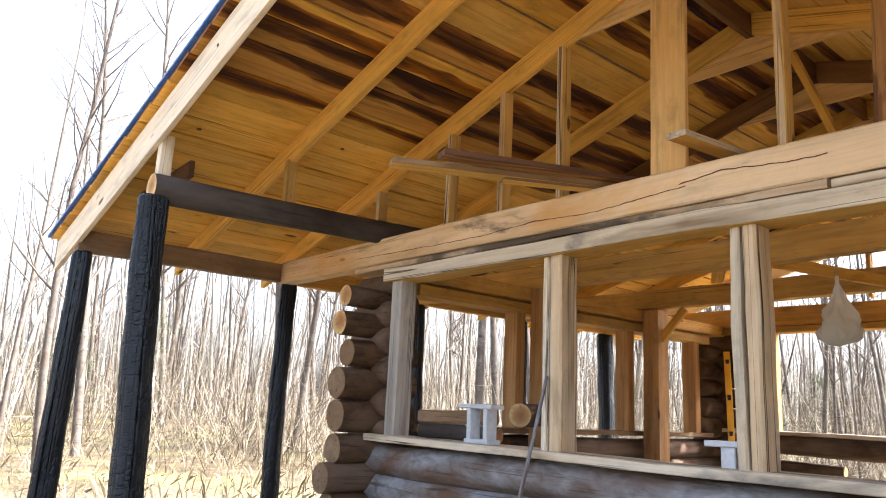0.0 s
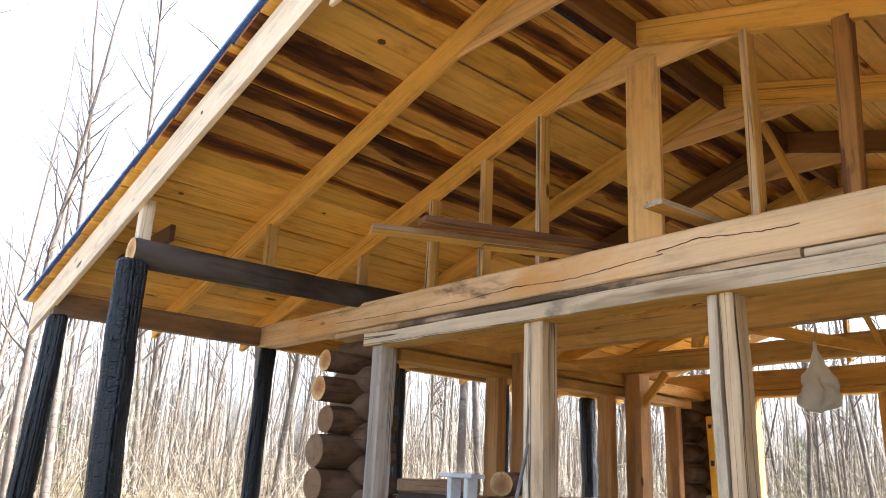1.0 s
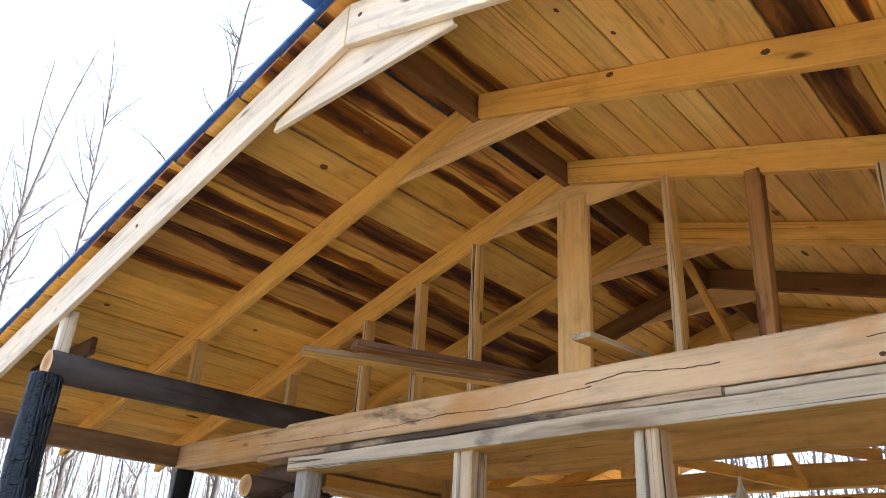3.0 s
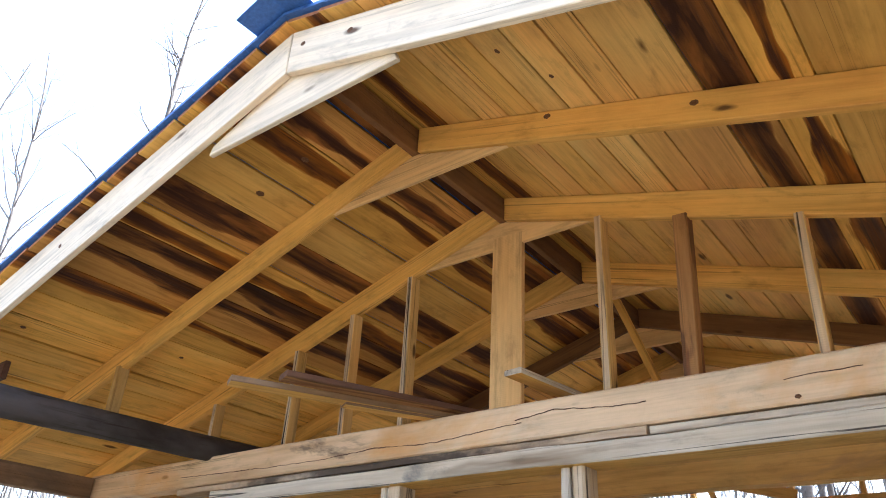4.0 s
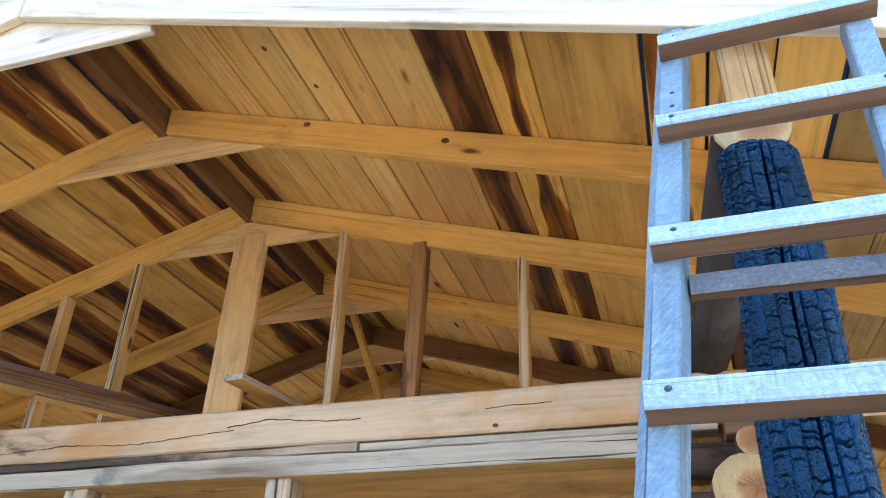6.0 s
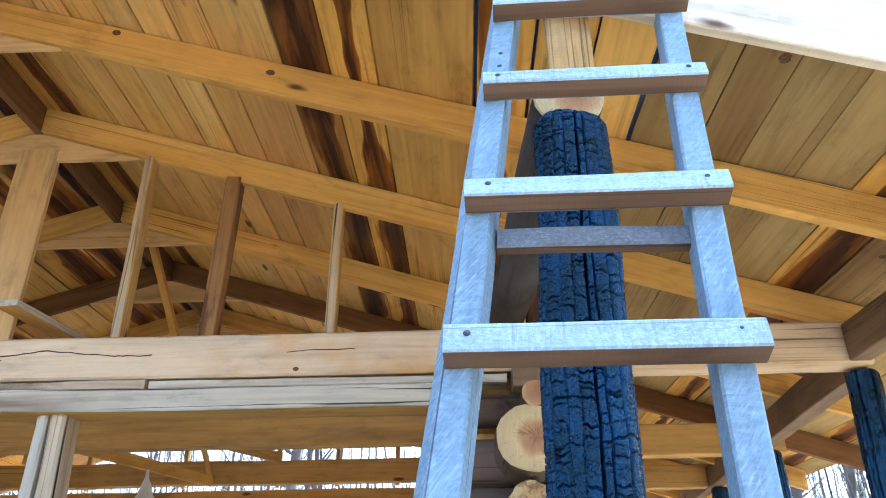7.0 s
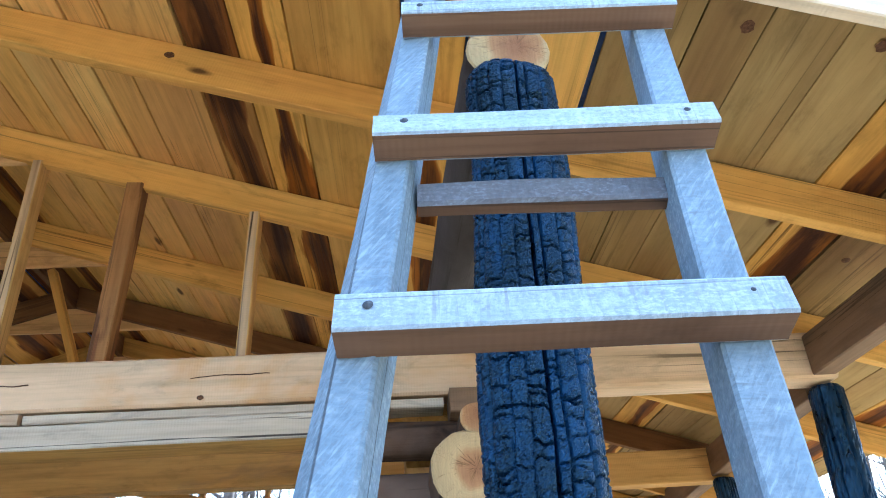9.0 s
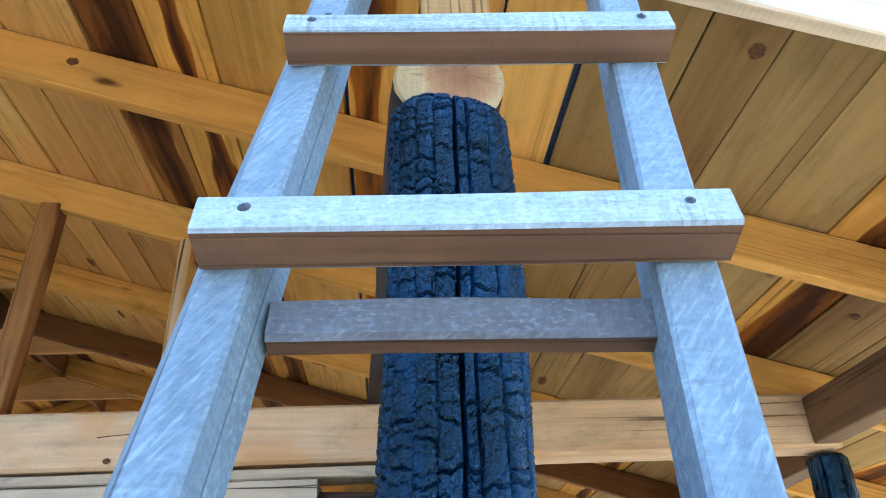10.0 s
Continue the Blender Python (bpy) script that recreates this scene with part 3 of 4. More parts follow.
# ---- roof ----
APEX, PITCH = 4.11, 0.31          # underside of the rafters at the ridge; fall per metre
DEEP, EAVE, EAVE_R = 0.175, 5.0, 5.55   # rafter height; half widths of the roof
COS = 1 / math.hypot(1, PITCH)
Y0, Y1 = -1.93, 6.35


def under_z(x):
    return APEX - PITCH * abs(x)


def rafter(y, s, parent, mat, deep=DEEP, thick=0.055, apex=APEX, yend=None, reach=EAVE, low=0.0):
    """One rafter: plumb cut at the ridge board, square tail."""
    x0, x1 = s * 0.028, s * reach
    z0, z1 = apex - PITCH * abs(x0) - low, apex - PITCH * reach - low
    ye = y if yend is None else yend
    pts = [(x0, y, z0), (x1, ye, z1), (x1 + s * 0.0, ye, z1 + deep), (x0, y, z0 + deep)]
    return slab("rafter", pts, (0, thick, 0), mat, parent, along=(x1 - x0, ye - y, z1 - z0))


def truss(y, mat, label, gusset=True, gmat=None):
    t = thing("rafter_pair", (0, y, APEX), label, "rafters", "roof rafters")
    for s in (-1, 1):
        rafter(y - 0.0275, s, t, mat, reach=EAVE if s < 0 else EAVE_R)
    if gusset:
        g = 0.66
        z = under_z(g)
        slab("gusset", [(-g, y - 0.018, z - 0.012), (g, y - 0.018, z - 0.012), (0.03, y - 0.018, APEX - 0.022), (-0.03, y - 0.018, APEX - 0.022)], (0, 0.03, 0), gmat or KING, t, along=(1, 0, 0))
    return t


RAFTER_Y = (-0.90, 0.05, 1.18, 2.25, 3.3, 4.3, 5.3)
for y in RAFTER_Y:
    dark = y == 2.25
    pair = truss(y, DARK_RAFTER if dark else PINE, "dark brown stained pair of sawn rafters meeting at the ridge" if dark else "orange pine rafter pair with a gusset board under the ridge")

    if y == -0.90:
        for x, z in ((0.918, 3.965), (1.672, 3.70)):
            knot((x, y - 0.0285, z), (1, 0, -PITCH), (PITCH, 0, 1), 0.016, pair)

# barge boards at the front gable
barge = thing("barge_boards", (0, Y0, APEX), "pale sawn barge boards with a gusset at the peak", "barge board", "gable boards")
for s, y_end in ((-1, -2.02), (1, -1.93)):
    reach = EAVE if s < 0 else EAVE_R
    x0, x1 = s * 0.004, s * reach
    z0, z1 = 3.985, 3.985 - PITCH * reach
    slab("barge_board", [(x0, Y0, z0), (x1, y_end, z1), (x1, y_end, z1 + 0.275), (x0, Y0, z0 + 0.275)], (0, 0.04, 0), BARGE, barge, along=(x1 - x0, 0, z1 - z0))
slab("gusset", [(-0.6, Y0 + 0.042, 3.745), (0.72, Y0 + 0.042, 3.735), (0.70, Y0 + 0.042, 3.79), (0.06, Y0 + 0.042, 4.0), (-0.06, Y0 + 0.042, 4.0), (-0.58, Y0 + 0.042, 3.80)], (0, 0.03, 0), BARGE, barge, along=(1, 0, 0))
for x, z in ((0.44, 4.03), (0.10, 4.13), (-1.9, 3.55)):
    knot((x, Y0 - 0.001 + (0.018 * x if x < 0 else 0), z), (1, 0, -PITCH), (PITCH, 0, 1), 0.014, barge)
barge_back = thing("barge_boards", (0, Y1, APEX), "pale sawn barge boards at the back gable", "barge board", "gable boards")
for s in (-1, 1):
    x0, x1 = s * 0.004, s * EAVE
    slab("barge_board", [(x0, Y1 - 0.04, 4.02), (x1, Y1 - 0.04, 4.02 - PITCH * EAVE), (x1, Y1 - 0.04, 4.28 - PITCH * EAVE), (x0, Y1 - 0.04, 4.28)], (0, 0.04, 0), BARGE, barge_back, along=(x1 - x0, 0, -PITCH * EAVE))

ridge = beam("ridge_board", (0, Y0 + 0.08, APEX + 0.075), (0, Y1 - 0.06, APEX + 0.075), 0.05, 0.18, DARK_RAFTER)
tagged(ridge, "dark sawn ridge board running under the roof boards", "ridge board")

# ---- front wall ----
wall = thing("wall_front", (0, 0, 0), "log wall with open window bays, grey sill and sawn posts", "wall", kind="structure")
beam("top_beam", (-4.47, 0.035, 2.655), (4.52, 0.035, 2.655), 0.17, 0.22, BEAM, wall, wob=0.002, edge=0.012, step=0.12)


def fissure(points, parent, wide=0.004):
    """A drying crack along the face of a beam: a dark sliver that wanders and pinches out."""
    verts, faces = [], []
    for (x0, z0), (x1, z1) in zip(points, points[1:]):
        n = max(3, int(abs(x1 - x0) / 0.02))
        for i in range(n):
            x, z = x0 + (x1 - x0) * i / n, z0 + (z1 - z0) * i / n
            z += 0.006 * noise.noise((x * 14, z0, 3.0)) + 0.003 * noise.noise((x * 55, 1.0, z0))
            h = wide * (0.25 + 0.75 * abs(noise.noise((x * 6, 7.0, z0)) * 2))
            verts += [(x, -0.0565, z - h / 2), (x, -0.0565, z + h / 2), (x, -0.045, z + h / 2), (x, -0.045, z - h / 2)]
    for i in range(0, len(verts) - 4, 4):
        faces += [(i + k, i + (k + 1) % 4, i + 4 + (k + 1) % 4, i + 4 + k) for k in range(4)]
    return under(new("crack", mesh_of("crack", verts, faces, DARKPLANK)), parent)


fissure([(-3.04, 2.626), (-1.86, 2.604), (-1.4, 2.605), (-0.93, 2.63), (-0.49, 2.606), (-0.05, 2.634), (0.22, 2.649)], wall)
fissure([(0.16, 2.667), (0.42, 2.696), (0.77, 2.66), (0.98, 2.66)], wall, 0.006)
fissure([(1.64, 2.664), (1.83, 2.671), (2.0, 2.671)], wall, 0.003)
knot((1.69, -0.057, 2.573), (1, 0, 0), (0, 0, 1), 0.011, wall)
beam("plate_plank", (-3.05, 0.02, 2.512), (0.95, 0.02, 2.512), 0.165, 0.044, ROTTEN, wall, wob=0.010, step=0.12)
beam("plate_plank", (0.962, 0.034, 2.512), (2.73, 0.034, 2.512), 0.16, 0.040, GREY, wall, wob=0.004)
reface(beam("header_plank", (-2.56, 0.015, 2.425), (2.46, 0.015, 2.425), 0.22, 0.105, GREY, wall, wob=0.008, step=0.15), 2, -1, PALE)
beam("sill_plank", (-2.62, 0.0, 1.125), (2.62, 0.0, 1.125), 0.30, 0.05, GREY, wall, wob=0.005)
for x, w, d, m, lab in ((-2.43, 0.13, 0.16, JAMB, "grey weathered window jamb"), (2.385, 0.09, 0.16, JAMB, "grey weathered window jamb")):
    beam("post", (x, 0.03, 1.15), (x, 0.03, 2.372), d, w, m, wall, up=(1, 0, 0), wob=0.005, label=lab)
for x, wa, wb in ((-0.855, 0.055, 0.095), (0.44, 0.055, 0.075)):
    # split posts: two pieces with an open crack between them
    beam("post", (x + wa / 2, 0.03, 1.15), (x + wa / 2, 0.035, 2.372), 0.165, wa, GREY, wall, up=(1, 0, 0), wob=0.009, edge=0.012, step=0.1, label="weathered half of a split window post")
    beam("post", (x + wa + 0.016 + wb / 2, 0.035, 1.15), (x + wa + 0.016 + wb / 2, 0.03, 2.372), 0.17, wb, POSTWOOD, wall, up=(1, 0, 0), wob=0.007, edge=0.012, step=0.1, label="brown half of a split window post")

FRONT_LOGS = (2.37, 2.11, 1.89, 1.65, 1.40, 1.185)
SIDE_LOGS = (2.235, 2.01, 1.785, 1.535, 1.28, 1.035, 0.815, 0.59, 0.36, 0.13)
for s in (-1, 1):
    for i, z in enumerate(FRONT_LOGS):
        r = 0.118 if 0 < i < 5 else 0.085
        log("log", (s * 2.50 if s < 0 else 2.43, 0.03, z), (s * 3.0, 0.03, z), r, r * 0.95, LOG, wall, ends=(False, True), seed=i + 20 * (s + 2))
for i, z in enumerate((0.965, 0.73, 0.49, 0.25, 0.02)):
    log("log", (-3.05 + 0.05 * (i % 2), 0.03, z), (3.05, 0.03, z), 0.128, 0.115, LOGGREY if i < 3 else LOG, wall, ends=(True, True), seed=60 + i, step=0.15)

# side walls of stacked logs, with open window bays
for s, name in ((-1, "wall_left"), (1, "wall_right")):
    side = thing(name, (s * 2.68, 2.6, 0), "stacked log side wall with open window bays and sawn jambs", "wall", kind="structure")
    xw = s * 2.70
    for i, z in enumerate(SIDE_LOGS):
        r = (0.088, 0.1, 0.112, 0.128, 0.128, 0.118, 0.118, 0.118, 0.12, 0.12)[i]
        y_front = -0.36 - 0.05 * math.sin(i * 2.3)
        if s > 0:
            z, r = ((2.345, 0.062), (2.135, 0.150), (1.885, 0.112), (1.66, 0.12), (1.42, 0.12), (1.19, 0.115), (0.96, 0.115), (0.73, 0.115), (0.5, 0.115), (0.27, 0.115))[i]
            xw = 2.83 if i == 0 else 2.80
        if z > 1.2:
            log("log", (xw, y_front, z), (xw, 0.34, z), r, r, LOG, side, ends=(True, True), seed=100 + i + 30 * s, cut=OLDENDS if s < 0 and i > 1 else SPLITEND if i == 2 else ENDS, rough=0.22 if s > 0 and i == 2 else 0.07)
            log("log", (xw, 4.95, z), (xw, 5.75, z), r, r, LOG, side, ends=(False, True), seed=150 + i + 30 * s)
        else:
            log("log", (xw, y_front - 0.06, z), (xw, 5.75, z), r, r * 0.95, LOG, side, ends=(True, True), seed=100 + i + 30 * s, step=0.2, cut=OLDENDS)
    xj = s * 2.66
    # darker timber puts the shadow on these sills into their colour
    beam("side_sill", (xj, 0.3, 1.20), (xj, 5.0, 1.20), 0.24, 0.05, EAVEWOOD, side)
    beam("side_header", (xj, 0.3, 2.36), (xj, 5.0, 2.36), 0.20, 0.10, TIE, side)
    beam("side_plate", (xj, 0.1, 2.50), (xj, 5.4, 2.50), 0.22, 0.13, TIE, side)
    for y in (1.58, 2.0, 3.36, 4.72):
        beam("jamb", (xj, y, 1.22), (xj, y, 2.31), 0.17, 0.12, INNER if s < 0 else TIE, side, up=(0, 1, 0))

# back wall
back = thing("wall_back", (0, 5.4, 0), "log back wall with open window bays between sawn posts", "wall", kind="structure")
for i, z in enumerate((1.13, 0.62, 0.38, 0.14)):
    log("log", (-3.0, 5.42, z), (3.0, 5.42, z), 0.118, 0.112, LOG, back, ends=(True, True), seed=220 + i, step=0.2)
log("log", (-3.0, 5.42, 0.885), (-1.2, 5.42, 0.88), 0.10, 0.06, LOG, back, seed=240)
beam("sill_plank", (-2.6, 5.40, 1.265), (2.6, 5.40, 1.265), 0.28, 0.045, GREY, back)
beam("header_plank", (-2.6, 5.40, 2.49), (2.6, 5.40, 2.49), 0.2, 0.07, TIE, back)
for x in (-1.98, -0.45, 0.90, 2.2):
    beam("post", (x, 5.40, 1.29), (x, 5.40, 2.46), 0.16, 0.15, TIE, back, up=(1, 0, 0))
for s in (-1, 1):
    for i, z in enumerate((1.41, 1.66, 1.9, 2.13, 2.36)):
        log("log", (s * 2.06, 5.42, z), (s * 3.0, 5.42, z), 0.12, 0.115, LOG, back, ends=(False, True), seed=260 + i + 10 * s)
for x in (-1.9, -0.75, 0.35, 1.05, 1.75):
    beam("gable_stud", (x, 5.30, 2.80), (x, 5.30, under_z(x)), 0.09, 0.05, STUD, back, up=(1, 0, 0))

# tie beams from eave to eave, braces and inner posts
for y, zb, zt in ((1.78, 2.555, 2.775), (3.6, 2.575, 2.785), (5.40, 2.54, 2.775)):
    t = beam("tie_beam", (-4.45, y, (zb + zt) / 2), (2.86, y, (zb + zt) / 2), 0.15, zt - zb, TIE, wob=0.006, step=0.2)
    tagged(t, "brown sawn tie beam spanning the cabin from eave to wall", "beam", "tie beams")
    t = beam("porch_beam", (2.6, y + 0.155, (zb + zt) / 2 - 0.085), (4.62 + 0.113 * y, y + 0.155, (zb + zt) / 2 - 0.085), 0.15, zt - zb, TIE, wob=0.006, step=0.2)
    tagged(t, "brown sawn beam from the log wall to the porch post", "beam", "porch beams")
for y, x in ((1.78, -2.45), (3.6, -2.42)):
    p = beam("brace_post", (x, y, 0.05), (x, y, 2.555), 0.20, 0.20, INNER, up=(0, 1, 0))
    tagged(p, "orange sawn post standing under a tie beam", "post", "inner posts")
    b = beam("brace", (x + 0.05, y, 2.20), (x + 0.38, y, 2.56), 0.09, 0.05, PINE, up=(0, 1, 0))
    tagged(b, "short diagonal brace between post and tie beam", "brace", "corner braces")
for p0, p1, w, h, m in (((-0.45, 1.80, 2.64), (0.16, 3.50, 2.60), 0.035, 0.10, PINE), ((0.12, 3.20, 2.93), (0.165, 3.50, 2.60), 0.04, 0.05, PINE), ((0.30, 3.2, 2.90), (0.80, 3.5, 2.80), 0.04, 0.10, TIE), ((-1.6, 3.5, 2.8), (-0.6, 1.85, 2.80), 0.13, 0.03, PINE)):
    b = beam("wind_brace", p0, p1, w, h, m)
    tagged(b, "narrow sawn brace between the tie beams", "brace", "wind braces")

# eave plates
for s, y_front in ((-1, -1.99), (1, -1.90)):
    e = thing("eave_plate", (s * 4.47, 0, 2.6), "weathered sawn plate carrying the rafter tails", "beam", "eave plates")
    beam("plate", (s * 4.45, y_front, 2.645), (s * 4.45, -0.06, 2.645), 0.11, 0.185, EAVEWOOD, e, wob=0.005)
    if s < 0:
        beam("plate", (-4.47, 0.13, 2.65), (-4.47, Y1 - 0.1, 2.65), 0.11, 0.19, TIE, e, wob=0.005)
    else:
        beam("plate", (4.50, 0.13, 2.60), (5.12, Y1 - 0.1, 2.565), 0.11, 0.19, EAVEWOOD, e, wob=0.005)

# purlin logs carrying the front rafters
for s, y_front, m in ((-1, -1.965, LOGDARK), (1, -1.86, LOGDARK)):
    p = log("purlin_log", (s * 2.80 if s < 0 else 2.83, y_front, 2.80), (s * 2.72, 0.55, 2.85), 0.105, 0.095, m, seed=300 + s, step=0.08)
    tagged(p, "dark round purlin log with a pale sawn end", "log", "purlin logs")
cross = beam("cross_board", (-2.9, -1.66, 3.03), (-4.0, -1.66, 2.98), 0.04, 0.13, DARKPLANK)
tagged(cross, "dark board fixed between purlin log and rafter tails", "board")
for s, y in ((-1, -1.90), (-1, -0.90), (1, -0.90)):
    x = s * 2.80
    zt = under_z(x) if y > -1.5 else 3.985 - PITCH * 2.8 + 0.05
    st = beam("short_stud", (x, y, 2.895), (x, y, zt + 0.02), 0.09, 0.075 if y < -1.5 else 0.05, GREY if y < -1.5 else STUD, up=(1, 0, 0))
    tagged(st, "short sawn stud between purlin log and rafter", "stud", "short studs")
blk = beam("block", (2.85, -1.83, 2.885), (2.85, -1.83, 3.24), 0.04, 0.135, KING, up=(1, 0, 0))
tagged(blk, "pale sawn block between purlin log and barge board", "block")
strut = beam("ridge_strut", (0.10, 1.62, 4.10), (0.56, 1.78, 2.78), 0.05, 0.09, PINE, up=(0, 1, 0))
tagged(strut, "slanting sawn strut between ridge and tie beam", "strut")
plate_end = beam("plate_end", (2.752, -0.01, 2.487), (3.10, -0.01, 2.487), 0.26, 0.105, EAVEWOOD, wob=0.006)
tagged(plate_end, "brown block of wood lying on the log corner under the beam", "plank")
# gable studs on the front beam
king = beam("king_board", (0.032, 0.05, 2.765), (0.05, 0.05, under_z(0.6) + 0.05), 0.042, 0.235, KING, up=(1, 0, 0), wob=0.002)
tagged(king, "wide pale king board standing on the top beam", "board")
for x, lean, m in ((-0.785, 0.0, STUD), (-1.34, 0.0, STUD), (-1.93, 0.01, STUD), (-2.87, 0.0, STUD), (0.715, 0.01, STUD), (1.19, 0.04, REDSTUD), (1.83, 0.015, STUD), (2.91, 0.0, DARKPLANK)):
    z = under_z(x + lean)
    st = beam("gable_stud", (x, 0.06, 2.765), (x + lean, 0.06, z + 0.01), 0.095, {STUD: 0.052, REDSTUD: 0.085}.get(m, 0.11), m, up=(1, 0, 0))
    if m is STUD:
        reface(st, 1, 1, POSTWOOD)       # the outer edge has weathered
    tagged(st, "reddish brown stud standing on the top beam" if m is REDSTUD else "wide brown board standing on the top beam" if m is DARKPLANK else "sawn stud standing on the top beam under a rafter", "stud", "gable studs")

# loose planks sticking out over the top beam
for p0, p1, w, m, lab in (
    ((-1.09, -1.15, 2.80), (-0.10, 0.75, 2.80), 0.13, EAVEWOOD, "weathered loose plank lying over the top beam"),
    ((-0.80, -1.0, 2.825), (-0.05, 0.85, 2.835), 0.14, DARKPLANK, "dark brown loose plank lying over the top beam"),
    ((-0.78, -0.52, 2.785), (-0.2, 0.5, 2.785), 0.10, EAVEWOOD, "short grey loose plank lying over the top beam"),
    ((0.20, -0.14, 2.93), (0.30, 0.7, 2.93), 0.13, GREY, "short board fixed beside the king board"),
):
    plank = reface(beam("loose_plank", p0, p1, w, 0.036, m, wob=0.004), 2, -1, REDSTUD if m is DARKPLANK else PALE)
    tagged(plank, lab, "plank", "loose planks")

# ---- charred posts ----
# this post and those at the right eave take the sheen-tinted char
char_post((2.815, -1.87, 2.705), (2.72, -1.88, -0.05), 0.089, 0.114, "charred black round post with deep cracked skin under a purlin log", 230, 720, 3, fine=1.6, mat=SKYCHAR, cols=18, step=(0.011, 0.036), gap=0.0025, depth=0.0110)
char_post((-2.77, -1.95, 2.72), (-2.58, -1.95, -0.05), 0.095, 0.125, "charred black round post leaning under a purlin log", 110, 330, 5)
for i, (x, y, lean) in enumerate(((-4.45, -1.93, 0.0), (-4.47, 0.08, 0.03), (-4.47, 1.82, 0), (-4.47, 3.6, 0), (-4.47, 5.4, 0), (4.45, -1.85, -0.02), (4.49, 0.05, -0.12), (4.68, 1.82, 0.0), (4.88, 3.6, 0), (5.05, 5.4, 0))):
    char_post((x, y, 2.555 if x < 0 else 2.53 if y < 1 else 2.475), (x + lean, y, -0.05), 0.12 if i == 4 else 0.078 if x < 0 else 0.07, 0.13 if i == 4 else 0.098 if x < 0 else 0.086, "charred black round porch post under the eave", 60, 150, 11 + i, mat=SKYCHAR if x > 0 else CHARBLACK)

# ---- ladder ----
ACROSS = Vector((0.983, -0.06, -0.026)).normalized()
MID, UP, HALF = Vector((2.7437, -2.3605, 1.917)), Vector((0.0464, 0.1104, 0.3675)).normalized(), 0.2345
LA, LB = MID - ACROSS * HALF, MID + ACROSS * HALF                         # nails of one rung
FACE = ACROSS.cross(UP).normalized()                                      # towards the climber
lad = thing("ladder", LA - UP * (LA.z / UP.z), "grey home-made wooden ladder leaning on the barge board", "ladder")
RAIL_D, RUNG_D = 0.084, 0.058
for a, off, wide, turn, wane in ((LA, -0.010, 0.078, -0.14, 0.022), (LB, 0.0, 0.063, -0.03, 0.0)):
    c = a - FACE * (RUNG_D + RAIL_D / 2) + ACROSS * off
    out = ACROSS if a is LB else -ACROSS          # the rails splay a little towards the foot
    beam("rail", c - UP * (a.z / UP.z) + out * (0.020 if a is LB else 0.034), c + UP * 2.55 - out * 0.022, wide, RAIL_D, LADDER, lad, up=FACE + ACROSS * turn, wob=0.003, edge=0.005, step=0.1, wane=wane)


def nail_at(p, parent):
    k = 10
    v = [tuple(FACE * 0.003)] + [tuple(ACROSS * (0.007 * math.cos(2 * math.pi * i / k)) + UP * (0.007 * math.sin(2 * math.pi * i / k)) - FACE * 0.001) for i in range(k)]
    ob = new("nail", mesh_of("nail", v, [(0, 1 + i, 1 + (i + 1) % k) for i in range(k)], IRON))
    ob.matrix_basis = Matrix.Translation(p)
    under(ob, parent)


for d, h, half, ext_l, ext_r in ((-1.63, 0.06, 0.245, 0.05, 0.05), (-1.22, 0.06, 0.242, 0.05, 0.05), (-0.82, 0.06, 0.24, 0.05, 0.05), (-0.412, 0.085, 0.238, 0.05, 0.05), (0, 0.060, 0.2335, 0.041, 0.045), (0.390, 0.054, 0.2250, 0.049, 0.046), (0.789, 0.050, 0.230, 0.036, 0.042), (1.165, 0.05, 0.226, 0.042, 0.042), (1.535, 0.05, 0.224, 0.042, 0.042), (1.93, 0.05, 0.222, 0.042, 0.042)):
    m0, m1 = MID + UP * d - ACROSS * half, MID + UP * d + ACROSS * half
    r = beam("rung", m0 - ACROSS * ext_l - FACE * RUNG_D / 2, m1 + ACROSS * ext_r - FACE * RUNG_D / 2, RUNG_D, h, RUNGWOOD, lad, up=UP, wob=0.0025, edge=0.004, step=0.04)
    r.data.materials.append(SHADYRUNG)      # raw brown wood, with dim warm light from below put into its colour
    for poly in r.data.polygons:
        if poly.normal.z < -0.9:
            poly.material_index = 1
    for p in (m0, m1):
        nail_at(p + UP * h * 0.12, r)
for d in (0.86, 0.92, 0.98):
    nail_at(LA + UP * d - FACE * (RUNG_D - 0.002), lad)
bk = LA + UP * 0.336 - FACE * (RUNG_D + RAIL_D * 0.75)
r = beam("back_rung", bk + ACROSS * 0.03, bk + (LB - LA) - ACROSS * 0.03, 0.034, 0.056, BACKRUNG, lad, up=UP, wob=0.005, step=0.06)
# underside browned for shade like the other rungs
r.data.materials.append(SHADYRUNG)
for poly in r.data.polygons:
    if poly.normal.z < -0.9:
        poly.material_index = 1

# ---- small things in the cabin ----
def blob_log():
    l = log("firewood_log", (-2.20, 0.10, 1.205), (-1.55, 0.30, 1.205), 0.06, 0.055, LOGDARK, seed=403)
    tagged(l, "dark bark-covered log lying along the sill", "log", "log pieces")
    l = beam("firewood_log", (-2.22, 0.12, 1.315), (-1.66, 0.36, 1.325), 0.17, 0.105, OLDENDS, wob=0.016, edge=0.03, step=0.05)
    tagged(l, "split brown log chunk lying on a darker log", "log", "log pieces")
    l = log("firewood_log", (-1.76, 0.72, 1.34), (-1.98, 1.22, 1.34), 0.095, 0.09, LOG, seed=402)
    tagged(l, "short sawn log with a pale end beside the sill", "log", "log pieces")


blob_log()


